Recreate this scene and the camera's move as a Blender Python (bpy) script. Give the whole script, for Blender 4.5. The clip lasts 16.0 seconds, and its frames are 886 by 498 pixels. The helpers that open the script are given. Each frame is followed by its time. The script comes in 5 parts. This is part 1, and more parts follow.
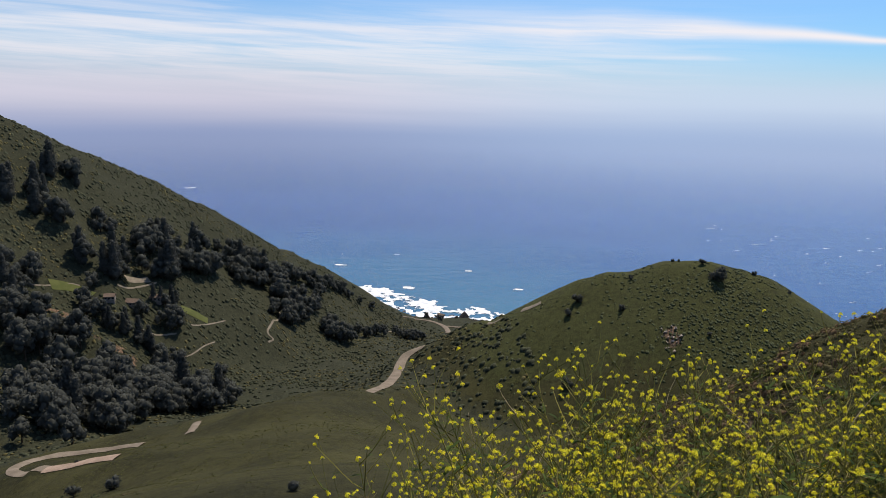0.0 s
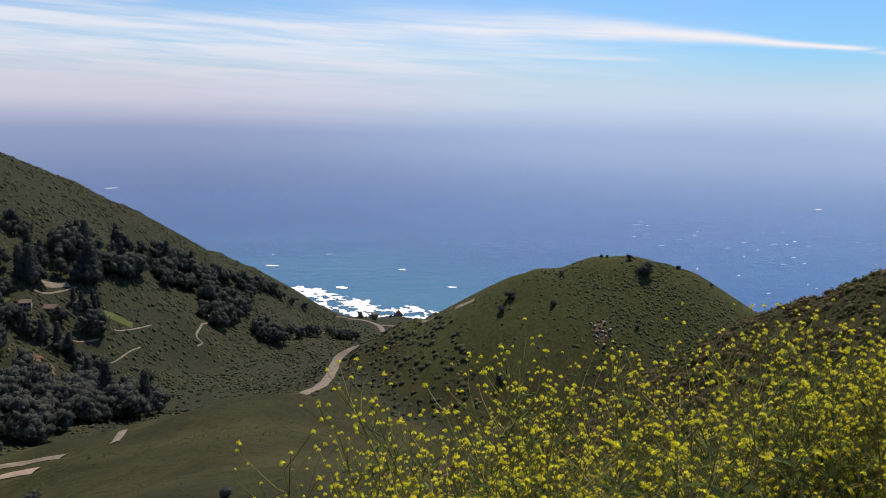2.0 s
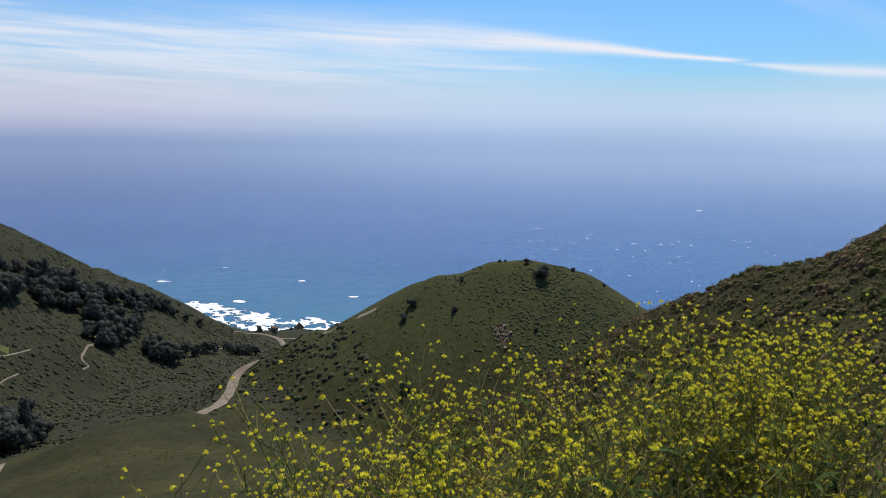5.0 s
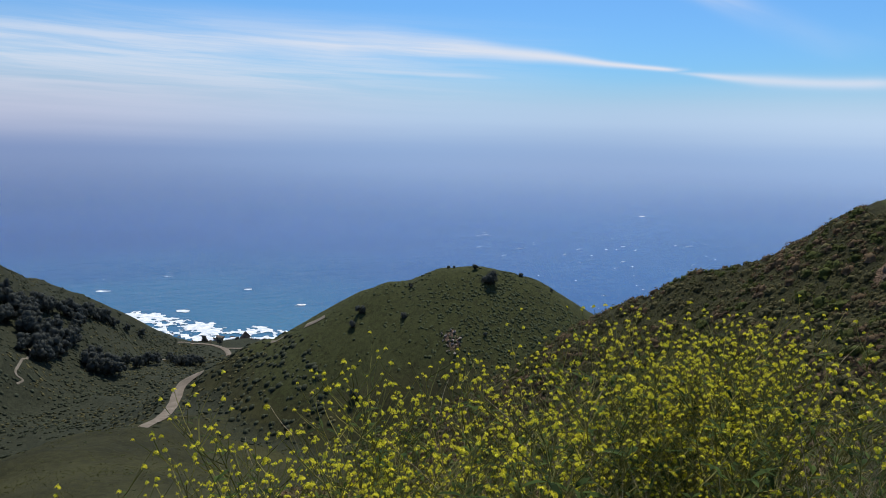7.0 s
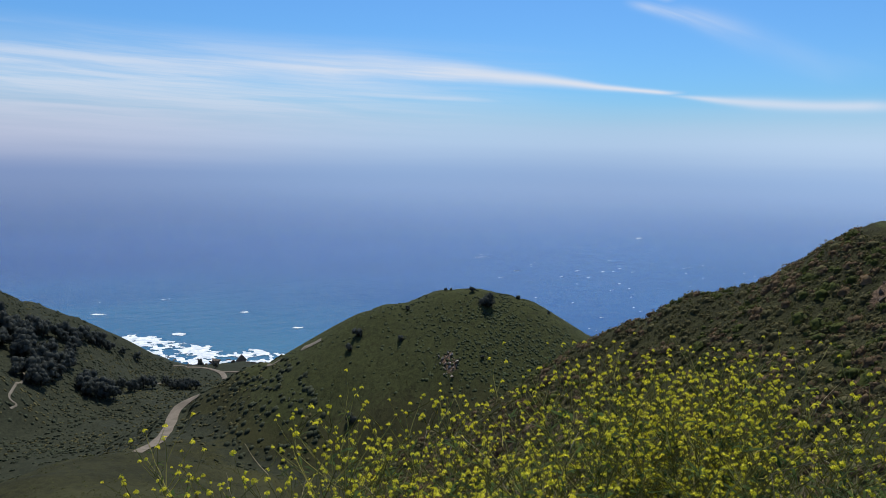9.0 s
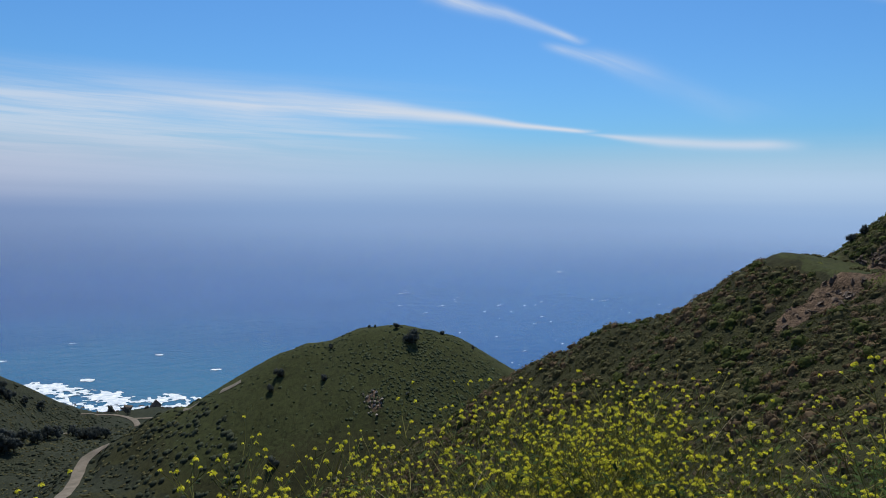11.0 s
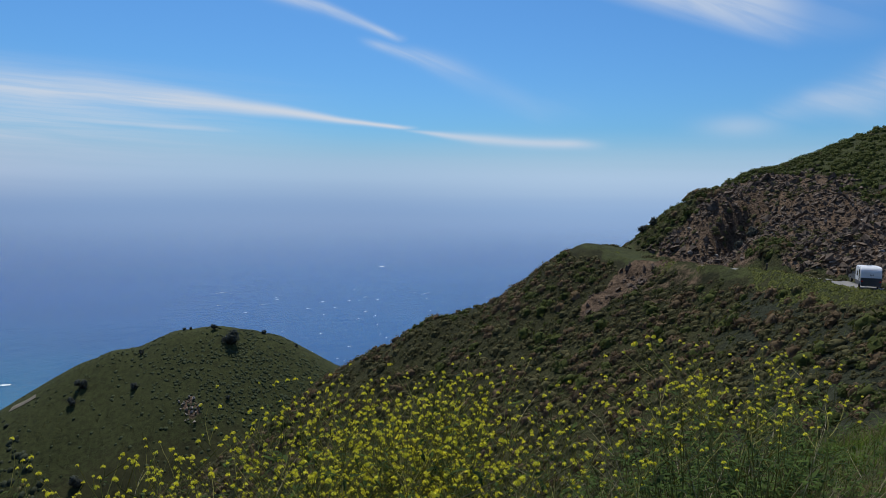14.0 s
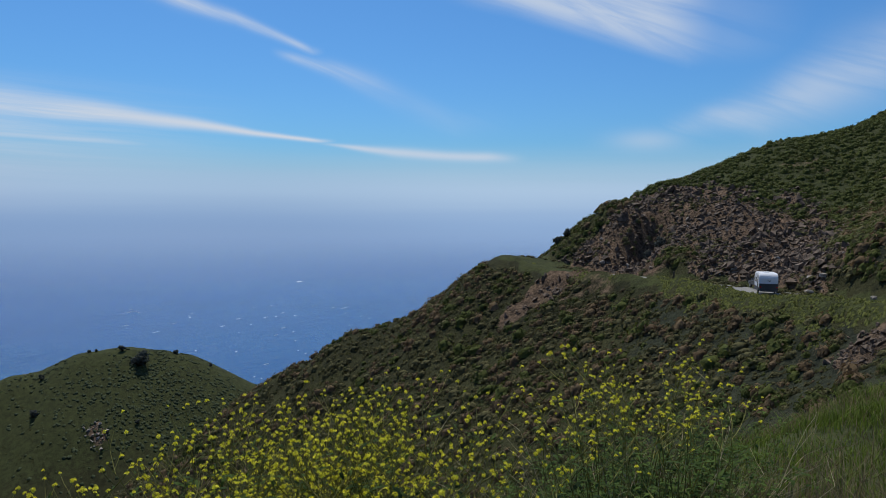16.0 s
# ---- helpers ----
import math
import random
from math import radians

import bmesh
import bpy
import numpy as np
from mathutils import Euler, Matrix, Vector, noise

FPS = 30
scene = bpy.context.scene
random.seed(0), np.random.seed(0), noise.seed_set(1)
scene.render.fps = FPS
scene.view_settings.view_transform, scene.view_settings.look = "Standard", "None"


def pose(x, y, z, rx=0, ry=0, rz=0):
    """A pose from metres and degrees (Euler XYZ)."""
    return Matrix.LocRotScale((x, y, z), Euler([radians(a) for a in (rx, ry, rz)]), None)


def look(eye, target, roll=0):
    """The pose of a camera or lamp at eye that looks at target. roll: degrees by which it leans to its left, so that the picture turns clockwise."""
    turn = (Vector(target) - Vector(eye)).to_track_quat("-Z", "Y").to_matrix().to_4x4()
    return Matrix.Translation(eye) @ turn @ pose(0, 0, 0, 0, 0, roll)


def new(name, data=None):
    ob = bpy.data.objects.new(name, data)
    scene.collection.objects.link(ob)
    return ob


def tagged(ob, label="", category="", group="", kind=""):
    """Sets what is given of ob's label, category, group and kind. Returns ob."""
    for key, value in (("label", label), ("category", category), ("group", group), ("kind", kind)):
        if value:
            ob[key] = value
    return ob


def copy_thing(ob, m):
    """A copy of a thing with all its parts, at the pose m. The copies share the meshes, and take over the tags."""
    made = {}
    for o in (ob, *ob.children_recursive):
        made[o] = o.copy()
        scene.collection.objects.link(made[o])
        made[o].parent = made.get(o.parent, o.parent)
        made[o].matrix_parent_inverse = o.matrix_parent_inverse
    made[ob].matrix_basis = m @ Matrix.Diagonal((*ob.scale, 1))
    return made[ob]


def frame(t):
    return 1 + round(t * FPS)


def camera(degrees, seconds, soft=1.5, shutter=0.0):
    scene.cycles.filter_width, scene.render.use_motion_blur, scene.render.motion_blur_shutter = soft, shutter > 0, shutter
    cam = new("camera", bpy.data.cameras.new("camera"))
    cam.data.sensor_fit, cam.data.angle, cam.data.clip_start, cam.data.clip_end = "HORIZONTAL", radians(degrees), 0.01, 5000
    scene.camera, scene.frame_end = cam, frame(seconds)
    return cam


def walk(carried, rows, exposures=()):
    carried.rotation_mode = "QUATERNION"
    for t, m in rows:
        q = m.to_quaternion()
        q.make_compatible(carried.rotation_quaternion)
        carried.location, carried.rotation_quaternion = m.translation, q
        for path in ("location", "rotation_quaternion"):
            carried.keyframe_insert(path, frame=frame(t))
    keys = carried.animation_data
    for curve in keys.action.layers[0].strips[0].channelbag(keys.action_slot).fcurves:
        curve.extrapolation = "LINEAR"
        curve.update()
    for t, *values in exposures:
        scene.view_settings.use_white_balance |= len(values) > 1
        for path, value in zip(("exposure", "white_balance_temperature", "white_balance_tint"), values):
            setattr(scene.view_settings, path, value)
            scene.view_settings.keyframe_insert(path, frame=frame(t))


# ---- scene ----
cam = camera(63.1, 16.0, soft=0.65)
PATH = [
    (0, (0.084, -0.050, 200.038), (6.408, 48.693, 190.864), 0.9),
    (0.5, (0.091, -0.050, 200.039), (7.616, 48.522, 190.864), 0.9),
    (1, (0.099, -0.050, 200.038), (8.628, 48.369, 190.934), 0.8),
    (1.5, (0.111, -0.050, 200.039), (10.035, 48.094, 190.890), 1.2),
    (2, (0.123, -0.050, 200.041), (10.993, 47.880, 190.845), 1.1),
    (2.5, (0.127, -0.050, 200.041), (12.129, 47.632, 190.964), 1.0),
    (3, (0.134, -0.050, 200.041), (13.213, 47.413, 191.313), 0.9),
    (3.5, (0.138, -0.050, 200.040), (14.415, 47.081, 191.389), 0.9),
    (4, (0.138, -0.050, 200.039), (15.117, 46.862, 191.387), 0.7),
    (4.2, (0.138, -0.050, 200.039), (15.712, 46.673, 191.414), 0.7),
    (6.5, (0.174, -0.050, 200.034), (20.007, 45.118, 191.880), 1.2),
    (7, (0.161, -0.050, 200.035), (20.933, 44.718, 192.011), 1.1),
    (7.5, (0.153, -0.050, 200.038), (21.426, 44.445, 191.814), 0.7),
    (8, (0.176, -0.050, 200.051), (21.097, 44.593, 191.727), 0.7),
    (8.5, (0.232, -0.050, 200.079), (20.711, 44.934, 192.527), 0.6),
    (9, (0.273, -0.050, 200.104), (21.296, 44.847, 193.604), 1.0),
    (9.2, (0.280, -0.050, 200.110), (22.163, 44.541, 194.383), 0.9),
    (11.3, (0.403, -0.050, 200.109), (26.886, 42.188, 196.283), 1.0),
    (11.5, (0.406, -0.050, 200.109), (27.570, 41.748, 196.232), 1.1),
    (12, (0.419, -0.050, 200.108), (29.821, 40.203, 196.208), 0.8),
    (12.5, (0.440, -0.050, 200.106), (32.217, 38.327, 195.931), 0.8),
    (13, (0.466, -0.050, 200.103), (33.405, 37.389, 196.454), 0.7),
    (13.5, (0.491, -0.050, 200.099), (34.489, 36.397, 196.124), 0.7),
    (14, (0.505, -0.050, 200.098), (35.855, 35.075, 196.023), 0.9),
    (14.5, (0.508, -0.050, 200.099), (37.255, 33.648, 196.349), 0.1),
    (15, (0.512, -0.050, 200.100), (38.273, 32.538, 196.626), 0.2),
    (15.5, (0.518, -0.050, 200.100), (39.020, 31.701, 197.025), 0.1),
    (16, (0.522, -0.050, 200.099), (39.648, 30.926, 196.999), 0.5),
]
walk(cam, [(t, look(eye, target, roll)) for t, eye, target, roll in PATH],
     exposures=((0, -0.03, 7550, 16), (4, -0.03, 7300, 14), (7, -0.24, 6650, 11), (9, -0.27, 6540, 10), (12, -0.43, 6450, 8), (16, -0.48, 6420, 8)))


# ---- light ----
class Nodes:
    """Short ways to write a node tree."""

    def __init__(self, tree):
        self.tree = tree
        tree.nodes.clear()

    def add(self, kind, **values):
        node = self.tree.nodes.new(kind)
        for key, value in values.items():
            if key in node.inputs:
                self.set(node.inputs[key], value)
        return node

    def set(self, socket, value):
        if isinstance(value, bpy.types.NodeSocket):
            self.tree.links.new(value, socket)
        elif value is not None:
            socket.default_value = value

    def math(self, kind, a, b=None, c=None, clamp=False):
        node = self.tree.nodes.new("ShaderNodeMath")
        node.operation, node.use_clamp = kind, clamp
        for socket, value in zip(node.inputs, (a, b, c)):
            self.set(socket, value)
        return node.outputs[0]

    def span(self, value, a, b, lo=0.0, hi=1.0, smooth=True):
        node = self.tree.nodes.new("ShaderNodeMapRange")
        node.interpolation_type = "SMOOTHSTEP" if smooth else "LINEAR"
        for socket, v in zip(node.inputs, (value, a, b, lo, hi)):
            self.set(socket, v)
        return node.outputs[0]

    def mix(self, factor, a, b):
        node = self.tree.nodes.new("ShaderNodeMix")
        node.data_type = "RGBA"
        self.set(node.inputs[0], factor)
        for socket, v in ((node.inputs[6], a), (node.inputs[7], b)):
            self.set(socket, (*v, 1) if isinstance(v, tuple) and len(v) == 3 else v)
        return node.outputs[2]

    def noise(self, vector, scale, detail=4.0, rough=0.55, warp=0.0):
        node = self.tree.nodes.new("ShaderNodeTexNoise")
        for key, v in (("Vector", vector), ("Scale", scale), ("Detail", detail), ("Roughness", rough), ("Distortion", warp)):
            self.set(node.inputs[key], v)
        return node.outputs[0]

    def vec(self, x, y, z=0.0):
        node = self.tree.nodes.new("ShaderNodeCombineXYZ")
        for socket, v in zip(node.inputs, (x, y, z)):
            self.set(socket, v)
        return node.outputs[0]


SUN_AZ, SUN_EL = 34.0, 61.0
world = bpy.data.worlds.new("sky")
scene.world = world
world.use_nodes = True
n = Nodes(world.node_tree)
where = n.add("ShaderNodeTexCoord").outputs["Generated"]
parts = n.add("ShaderNodeSeparateXYZ", Vector=where).outputs
az = n.math("MULTIPLY", n.math("ARCTAN2", parts[0], parts[1]), 57.29578)
el = n.math("MULTIPLY", n.math("ARCSINE", parts[2]), 57.29578)
air = n.tree.nodes.new("ShaderNodeTexSky")
air.sky_type, air.sun_disc = "NISHITA", False
air.sun_elevation, air.sun_rotation, air.altitude, air.dust_density, air.ozone_density = radians(SUN_EL), radians(SUN_AZ), 200, 1.0, 2.5
blue = n.mix(1.0, air.outputs[0], (0.50, 0.97, 1.46))
n.tree.nodes[-1].blend_type = "MULTIPLY"


def bell(value, centre, width):
    d = n.math("DIVIDE", n.math("SUBTRACT", value, centre), width)
    return n.math("POWER", 2.718, n.math("MULTIPLY", n.math("MULTIPLY", d, d), -1.0))


def course(points):
    """Height of a cloud's middle line over the heading, through (heading, height) places."""
    out = points[0][1]
    for (a0, e0), (a1, e1) in zip(points, points[1:]):
        out = n.math("ADD", out, n.span(az, a0, a1, 0.0, e1 - e0, False))
    return out


# thin high cloud, in degrees of heading and height
wave = n.noise(n.vec(n.math("MULTIPLY", az, 0.07), n.math("MULTIPLY", el, 0.12)), 1.0, 3.0)
lift = n.math("MULTIPLY_ADD", wave, 2.0, -1.0)
high = n.math("MULTIPLY_ADD", lift, 0.30, el)
streak = n.noise(n.vec(n.math("MULTIPLY", az, 0.045), n.math("MULTIPLY_ADD", az, 0.028, n.math("MULTIPLY", high, 0.75))), 1.0, 5.0, 0.6, 0.35)
fibre = n.noise(n.vec(n.math("MULTIPLY_ADD", el, 0.22, n.math("MULTIPLY", az, 0.16)), n.math("MULTIPLY_ADD", az, 0.19, n.math("MULTIPLY", el, 0.6))), 1.0, 5.0, 0.55, 0.5)
thread = n.noise(n.vec(n.math("MULTIPLY", az, 0.06), n.math("MULTIPLY_ADD", az, 0.06, n.math("MULTIPLY", high, 1.7))), 1.0, 5.0, 0.6, 0.3)
soft_thread, soft_fibre = n.span(thread, 0.3, 0.62, 0.62, 1.0), n.span(fibre, 0.28, 0.65, 0.45, 1.0)
body = n.math("MULTIPLY", bell(high, course(((-14, 5.5), (5, 6.0), (20, 6.45), (26, 6.25), (32, 5.8), (37, 5.25), (42, 4.8))), n.span(az, 10.0, 42.0, 1.45, 0.15)), n.math("MULTIPLY", n.span(az, 43.5, 41.0), n.span(az, -5.0, 26.0, 0.62, 1.0)))
body = n.math("MULTIPLY", body, n.mix(n.span(az, 24.0, 34.0), n.math("MULTIPLY", soft_thread, n.span(streak, 0.3, 0.55, 0.6, 1.0)), (1.0, 1.0, 1.0)))
tail = n.math("MULTIPLY", bell(high, course(((42, 4.62), (47.7, 4.08), (53, 3.72), (57, 3.62))), n.span(az, 42.0, 49.0, 0.12, 0.36)), n.math("MULTIPLY", n.span(az, 58.5, 54.5), n.span(az, 41.0, 45.0)))
under = n.math("MULTIPLY", bell(high, course(((6, 4.95), (13, 4.72), (26, 4.3), (31, 4.05))), 0.26), n.math("MULTIPLY", n.span(az, 32.0, 25.0), n.math("MULTIPLY", n.span(az, 4.0, 12.0), soft_thread)))
veil = n.math("MULTIPLY", n.math("MULTIPLY", n.span(az, 40.0, 8.0), n.span(el, 9.4, 5.8)), n.math("MULTIPLY", n.span(streak, 0.30, 0.60, 0.35, 1.0), soft_thread))
slant = n.math("MULTIPLY", bell(high, course(((30, 14.95), (31.8, 14.5), (35.7, 13.57), (39.2, 12.25), (41.4, 11.4))), n.span(az, 31.0, 41.0, 0.5, 0.28)), n.math("MULTIPLY", n.span(az, 42.5, 40.0), n.math("MULTIPLY", n.span(az, 28.5, 31.5), soft_fibre)))
slant_low = n.math("MULTIPLY", bell(high, course(((38.4, 11.25), (42.8, 10.25), (46.3, 9.1), (52.5, 6.3))), n.span(az, 39.0, 50.0, 0.3, 1.0)), n.math("MULTIPLY", n.math("MULTIPLY", n.span(az, 38.0, 40.5), n.span(az, 49.0, 42.5, 0.22, 1.0)), n.math("MULTIPLY", n.span(az, 58.0, 50.0), soft_fibre)))
over = n.math("SUBTRACT", el, course(((51.7, 15.3), (56.6, 14.4), (63, 12.5), (70, 10.2))))
patch = n.math("MULTIPLY", n.math("MULTIPLY", n.span(over, -0.35, 1.7), n.math("MULTIPLY", n.span(az, 50.5, 57.0), n.span(az, 72.5, 67.0, 0.18, 1.0))), n.math("MULTIPLY", n.span(az, 79.0, 72.0), soft_fibre))
spot = n.math("MULTIPLY", bell(az, 67.2, 2.6), bell(el, 4.95, 0.75))
wing = n.math("MULTIPLY", bell(el, course(((69, 6.0), (75.3, 6.9), (80.5, 9.1), (84, 10.2), (92, 11.5))), n.span(az, 70.0, 80.0, 0.8, 2.2)), n.math("MULTIPLY", n.span(az, 67.5, 72.0), soft_fibre))
above = n.math("MULTIPLY", n.span(el, 15.5, 21.0), n.span(fibre, 0.45, 0.7, 0.0, 0.5))
cloud = n.math("MAXIMUM", body, n.math("MULTIPLY", tail, 0.82))
for layer, amount in ((under, 0.6), (veil, 0.80), (slant, 0.85), (slant_low, 0.55), (patch, 0.80), (spot, 0.40), (wing, 0.55), (above, 1.0)):
    cloud = n.math("MAXIMUM", cloud, n.math("MULTIPLY", layer, amount))
with_cloud = n.mix(cloud, blue, (8.2, 9.0, 10.4))
# sea haze painted into the sky colour, closing the horizon and going on below it
band = n.noise(n.vec(n.math("MULTIPLY", az, 0.03), n.math("MULTIPLY", el, 0.8)), 1.0, 3.0)
low = n.math("MULTIPLY_ADD", band, 0.8, n.math("ADD", el, -0.4))
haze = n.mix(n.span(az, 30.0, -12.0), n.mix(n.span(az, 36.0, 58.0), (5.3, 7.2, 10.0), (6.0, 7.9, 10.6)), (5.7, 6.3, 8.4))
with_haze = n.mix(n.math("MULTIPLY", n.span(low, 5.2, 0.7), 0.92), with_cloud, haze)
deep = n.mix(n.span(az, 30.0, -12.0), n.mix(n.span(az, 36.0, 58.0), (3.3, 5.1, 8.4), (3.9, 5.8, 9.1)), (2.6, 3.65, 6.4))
with_low_haze = n.mix(n.span(low, 1.3, -1.9), with_haze, deep)
# brighter haze towards the sun, put into the backdrop colour
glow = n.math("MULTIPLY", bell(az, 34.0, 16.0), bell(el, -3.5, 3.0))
with_backdrop = n.mix(n.math("MULTIPLY", glow, 0.45), n.mix(n.span(low, -1.0, -6.0), with_low_haze, n.mix(n.span(az, 30.0, -12.0), (2.8, 4.2, 7.3), (1.9, 2.75, 5.0))), (3.5, 4.9, 7.7))
back = n.add("ShaderNodeBackground", Color=with_backdrop, Strength=0.1)
n.tree.links.new(back.outputs[0], n.add("ShaderNodeOutputWorld").inputs[0])

sun = new("sun", bpy.data.lights.new("sun", "SUN"))
sun.data.energy, sun.data.angle, sun.data.color = 5.0, radians(0.5), (1.0, 0.945, 0.85)
a, b = radians(SUN_AZ), radians(SUN_EL)
sun.matrix_basis = look((math.sin(a) * math.cos(b) * 900, math.cos(a) * math.cos(b) * 900, math.sin(b) * 900 + 200), (0, 0, 200))


# ---- materials ----
def material(name, rough=0.9, metal=0.0, spec=0.3):
    m = bpy.data.materials.new(name)
    m.use_nodes = True
    k = Nodes(m.node_tree)
    shader = k.add("ShaderNodeBsdfPrincipled", Roughness=rough, Metallic=metal)
    shader.inputs["Specular IOR Level"].default_value = spec
    k.tree.links.new(shader.outputs[0], k.add("ShaderNodeOutputMaterial").inputs[0])
    return m, k, shader


def bump(k, shader, height, distance, strength=1.0):
    node = k.add("ShaderNodeBump", Height=height, Distance=distance, Strength=strength)
    k.tree.links.new(node.outputs[0], shader.inputs["Normal"])


def position(k):
    return k.add("ShaderNodeNewGeometry").outputs["Position"]


def attribute(k, name):
    node = k.tree.nodes.new("ShaderNodeAttribute")
    node.attribute_name = name
    return node


def spotted(name, dark, light, scale, rough=0.85, spec=0.2, relief=0.0, metal=0.0):
    """A surface whose colour wanders between two at two scales."""
    m, k, shader = material(name, rough, metal, spec)
    p = k.add("ShaderNodeTexCoord").outputs["Object"]
    f = k.math("MULTIPLY_ADD", k.noise(p, scale, 5), 0.7, k.math("MULTIPLY", k.noise(p, scale * 9, 4), 0.4))
    k.set(shader.inputs["Base Color"], k.mix(k.span(f, 0.35, 0.75), dark, light))
    if relief:
        bump(k, shader, f, relief)
    return m


def leafy(name, dark, light, through_light=0.25, rough=0.8, mottled=0.0):
    """Leaves: the attribute 'tint' tells plants apart and in crowns carries painted top light; each leaf varies a
    little more; mottled breaks up a crown.
    """
    m, k, shader = material(name, rough, 0.0, 0.08)
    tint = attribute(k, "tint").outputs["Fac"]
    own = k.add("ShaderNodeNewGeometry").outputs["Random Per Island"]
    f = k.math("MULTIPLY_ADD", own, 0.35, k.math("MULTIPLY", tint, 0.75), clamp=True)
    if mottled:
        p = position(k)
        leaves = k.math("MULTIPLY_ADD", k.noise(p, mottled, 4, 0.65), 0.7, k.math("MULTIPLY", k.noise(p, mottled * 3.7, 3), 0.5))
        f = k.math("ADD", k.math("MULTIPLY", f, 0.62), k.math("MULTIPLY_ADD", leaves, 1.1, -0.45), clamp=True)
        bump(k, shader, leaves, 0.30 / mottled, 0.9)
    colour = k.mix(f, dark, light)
    k.set(shader.inputs["Base Color"], colour)
    thin = k.add("ShaderNodeBsdfTranslucent", Color=colour)
    both = k.add("ShaderNodeMixShader", Fac=through_light)
    k.tree.links.new(shader.outputs[0], both.inputs[1])
    k.tree.links.new(thin.outputs[0], both.inputs[2])
    k.tree.links.new(both.outputs[0], k.tree.nodes["Material Output"].inputs[0])
    return m


def ground_material():
    m, k, shader = material("hillside", 0.95, 0.0, 0.1)
    p = position(k)
    cover = k.add("ShaderNodeSeparateColor", Color=attribute(k, "cover").outputs["Color"]).outputs
    big, mid, fine = k.noise(p, 0.035, 5), k.noise(p, 0.5, 6, 0.68), k.noise(p, 3.0, 4, 0.65)
    blend = k.math("MULTIPLY_ADD", mid, 0.5, k.math("MULTIPLY", fine, 0.5))
    grass = k.mix(k.span(k.math("MULTIPLY_ADD", big, 0.35, k.math("MULTIPLY", blend, 0.65)), 0.40, 0.60), (0.017, 0.018, 0.008), (0.046, 0.046, 0.018))
    scrub = k.mix(k.span(blend, 0.38, 0.62), (0.015, 0.018, 0.011), (0.041, 0.045, 0.026))
    soil = k.mix(k.span(blend, 0.35, 0.65), (0.044, 0.030, 0.020), (0.215, 0.146, 0.096))
    edge = k.math("MULTIPLY_ADD", mid, 0.6, -0.3)
    colour = k.mix(k.span(k.math("ADD", cover[1], edge), 0.4, 0.6), scrub, grass)
    fresh = k.mix(k.span(blend, 0.38, 0.62), (0.025, 0.029, 0.011), (0.056, 0.064, 0.022))
    colour = k.mix(k.span(k.math("ADD", cover[2], edge), 0.4, 0.6), colour, fresh)
    colour = k.mix(k.span(k.math("ADD", cover[0], edge), 0.4, 0.6), colour, soil)
    k.set(shader.inputs["Base Color"], colour)
    stony = k.math("MULTIPLY", k.math("MULTIPLY", k.noise(p, 0.7, 9, 0.72, 0.6), cover[0]), 3.2)
    bump(k, shader, k.math("ADD", blend, stony), 0.45, 0.9)
    return m


def sea_material():
    m, k, shader = material("sea", 0.25, 0.0, 0.3)
    p = position(k)
    flat = k.add("ShaderNodeVectorMath", Vector=p)
    flat.operation = "MULTIPLY"
    flat.inputs[1].default_value = (0.55, 1.0, 0.0)
    wide, swell, chop = k.noise(flat.outputs[0], 0.004, 4), k.noise(flat.outputs[0], 0.05, 3), k.noise(flat.outputs[0], 0.35, 4)
    away = k.add("ShaderNodeSeparateXYZ", Vector=p).outputs
    shallow = k.math("MULTIPLY", k.math("MULTIPLY", k.span(away[1], 1500.0, 720.0), k.span(away[0], 480.0, 120.0, 0.25, 1.0)), k.span(wide, 0.3, 0.6, 0.6, 1.0))
    deep = k.mix(k.span(wide, 0.4, 0.6), (0.014, 0.054, 0.190), (0.020, 0.065, 0.215))
    k.set(shader.inputs["Base Color"], k.mix(shallow, deep, (0.028, 0.120, 0.205)))
    bump(k, shader, k.math("MULTIPLY_ADD", swell, 2.0, chop), 1.2, 0.75)
    # haze put into the shader: farther water turns transparent to the painted backdrop
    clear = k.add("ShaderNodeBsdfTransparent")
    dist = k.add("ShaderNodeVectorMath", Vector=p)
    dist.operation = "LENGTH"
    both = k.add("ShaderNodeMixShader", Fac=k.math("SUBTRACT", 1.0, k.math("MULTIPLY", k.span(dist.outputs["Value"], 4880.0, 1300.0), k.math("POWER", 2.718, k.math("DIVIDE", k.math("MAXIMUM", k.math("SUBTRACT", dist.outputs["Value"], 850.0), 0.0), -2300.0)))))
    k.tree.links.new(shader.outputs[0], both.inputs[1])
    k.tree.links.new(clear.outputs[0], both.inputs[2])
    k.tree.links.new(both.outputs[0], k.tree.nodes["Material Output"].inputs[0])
    return m


GROUND, SEA = ground_material(), sea_material()


# ---- the lie of the land ----
def lattice(x, y, seed):
    """Smooth value noise, -1 to 1, on arrays."""
    table = np.random.RandomState(seed).uniform(-1, 1, (256, 256))
    xi, yi = np.floor(x).astype(int), np.floor(y).astype(int)
    u, v = x - xi, y - yi
    u, v = u * u * (3 - 2 * u), v * v * (3 - 2 * v)
    a, b = table[xi % 256, yi % 256], table[(xi + 1) % 256, yi % 256]
    c, d = table[xi % 256, (yi + 1) % 256], table[(xi + 1) % 256, (yi + 1) % 256]
    return (a * (1 - u) + b * u) * (1 - v) + (c * (1 - u) + d * u) * v


def rough(x, y, size, octaves, seed):
    total, gain = 0.0, 1.0
    for k in range(octaves):
        total = total + gain * lattice(x / size + 17.3 * k, y / size + 9.1 * k, seed + k)
        size, gain = size * 0.5, gain * 0.5
    return total


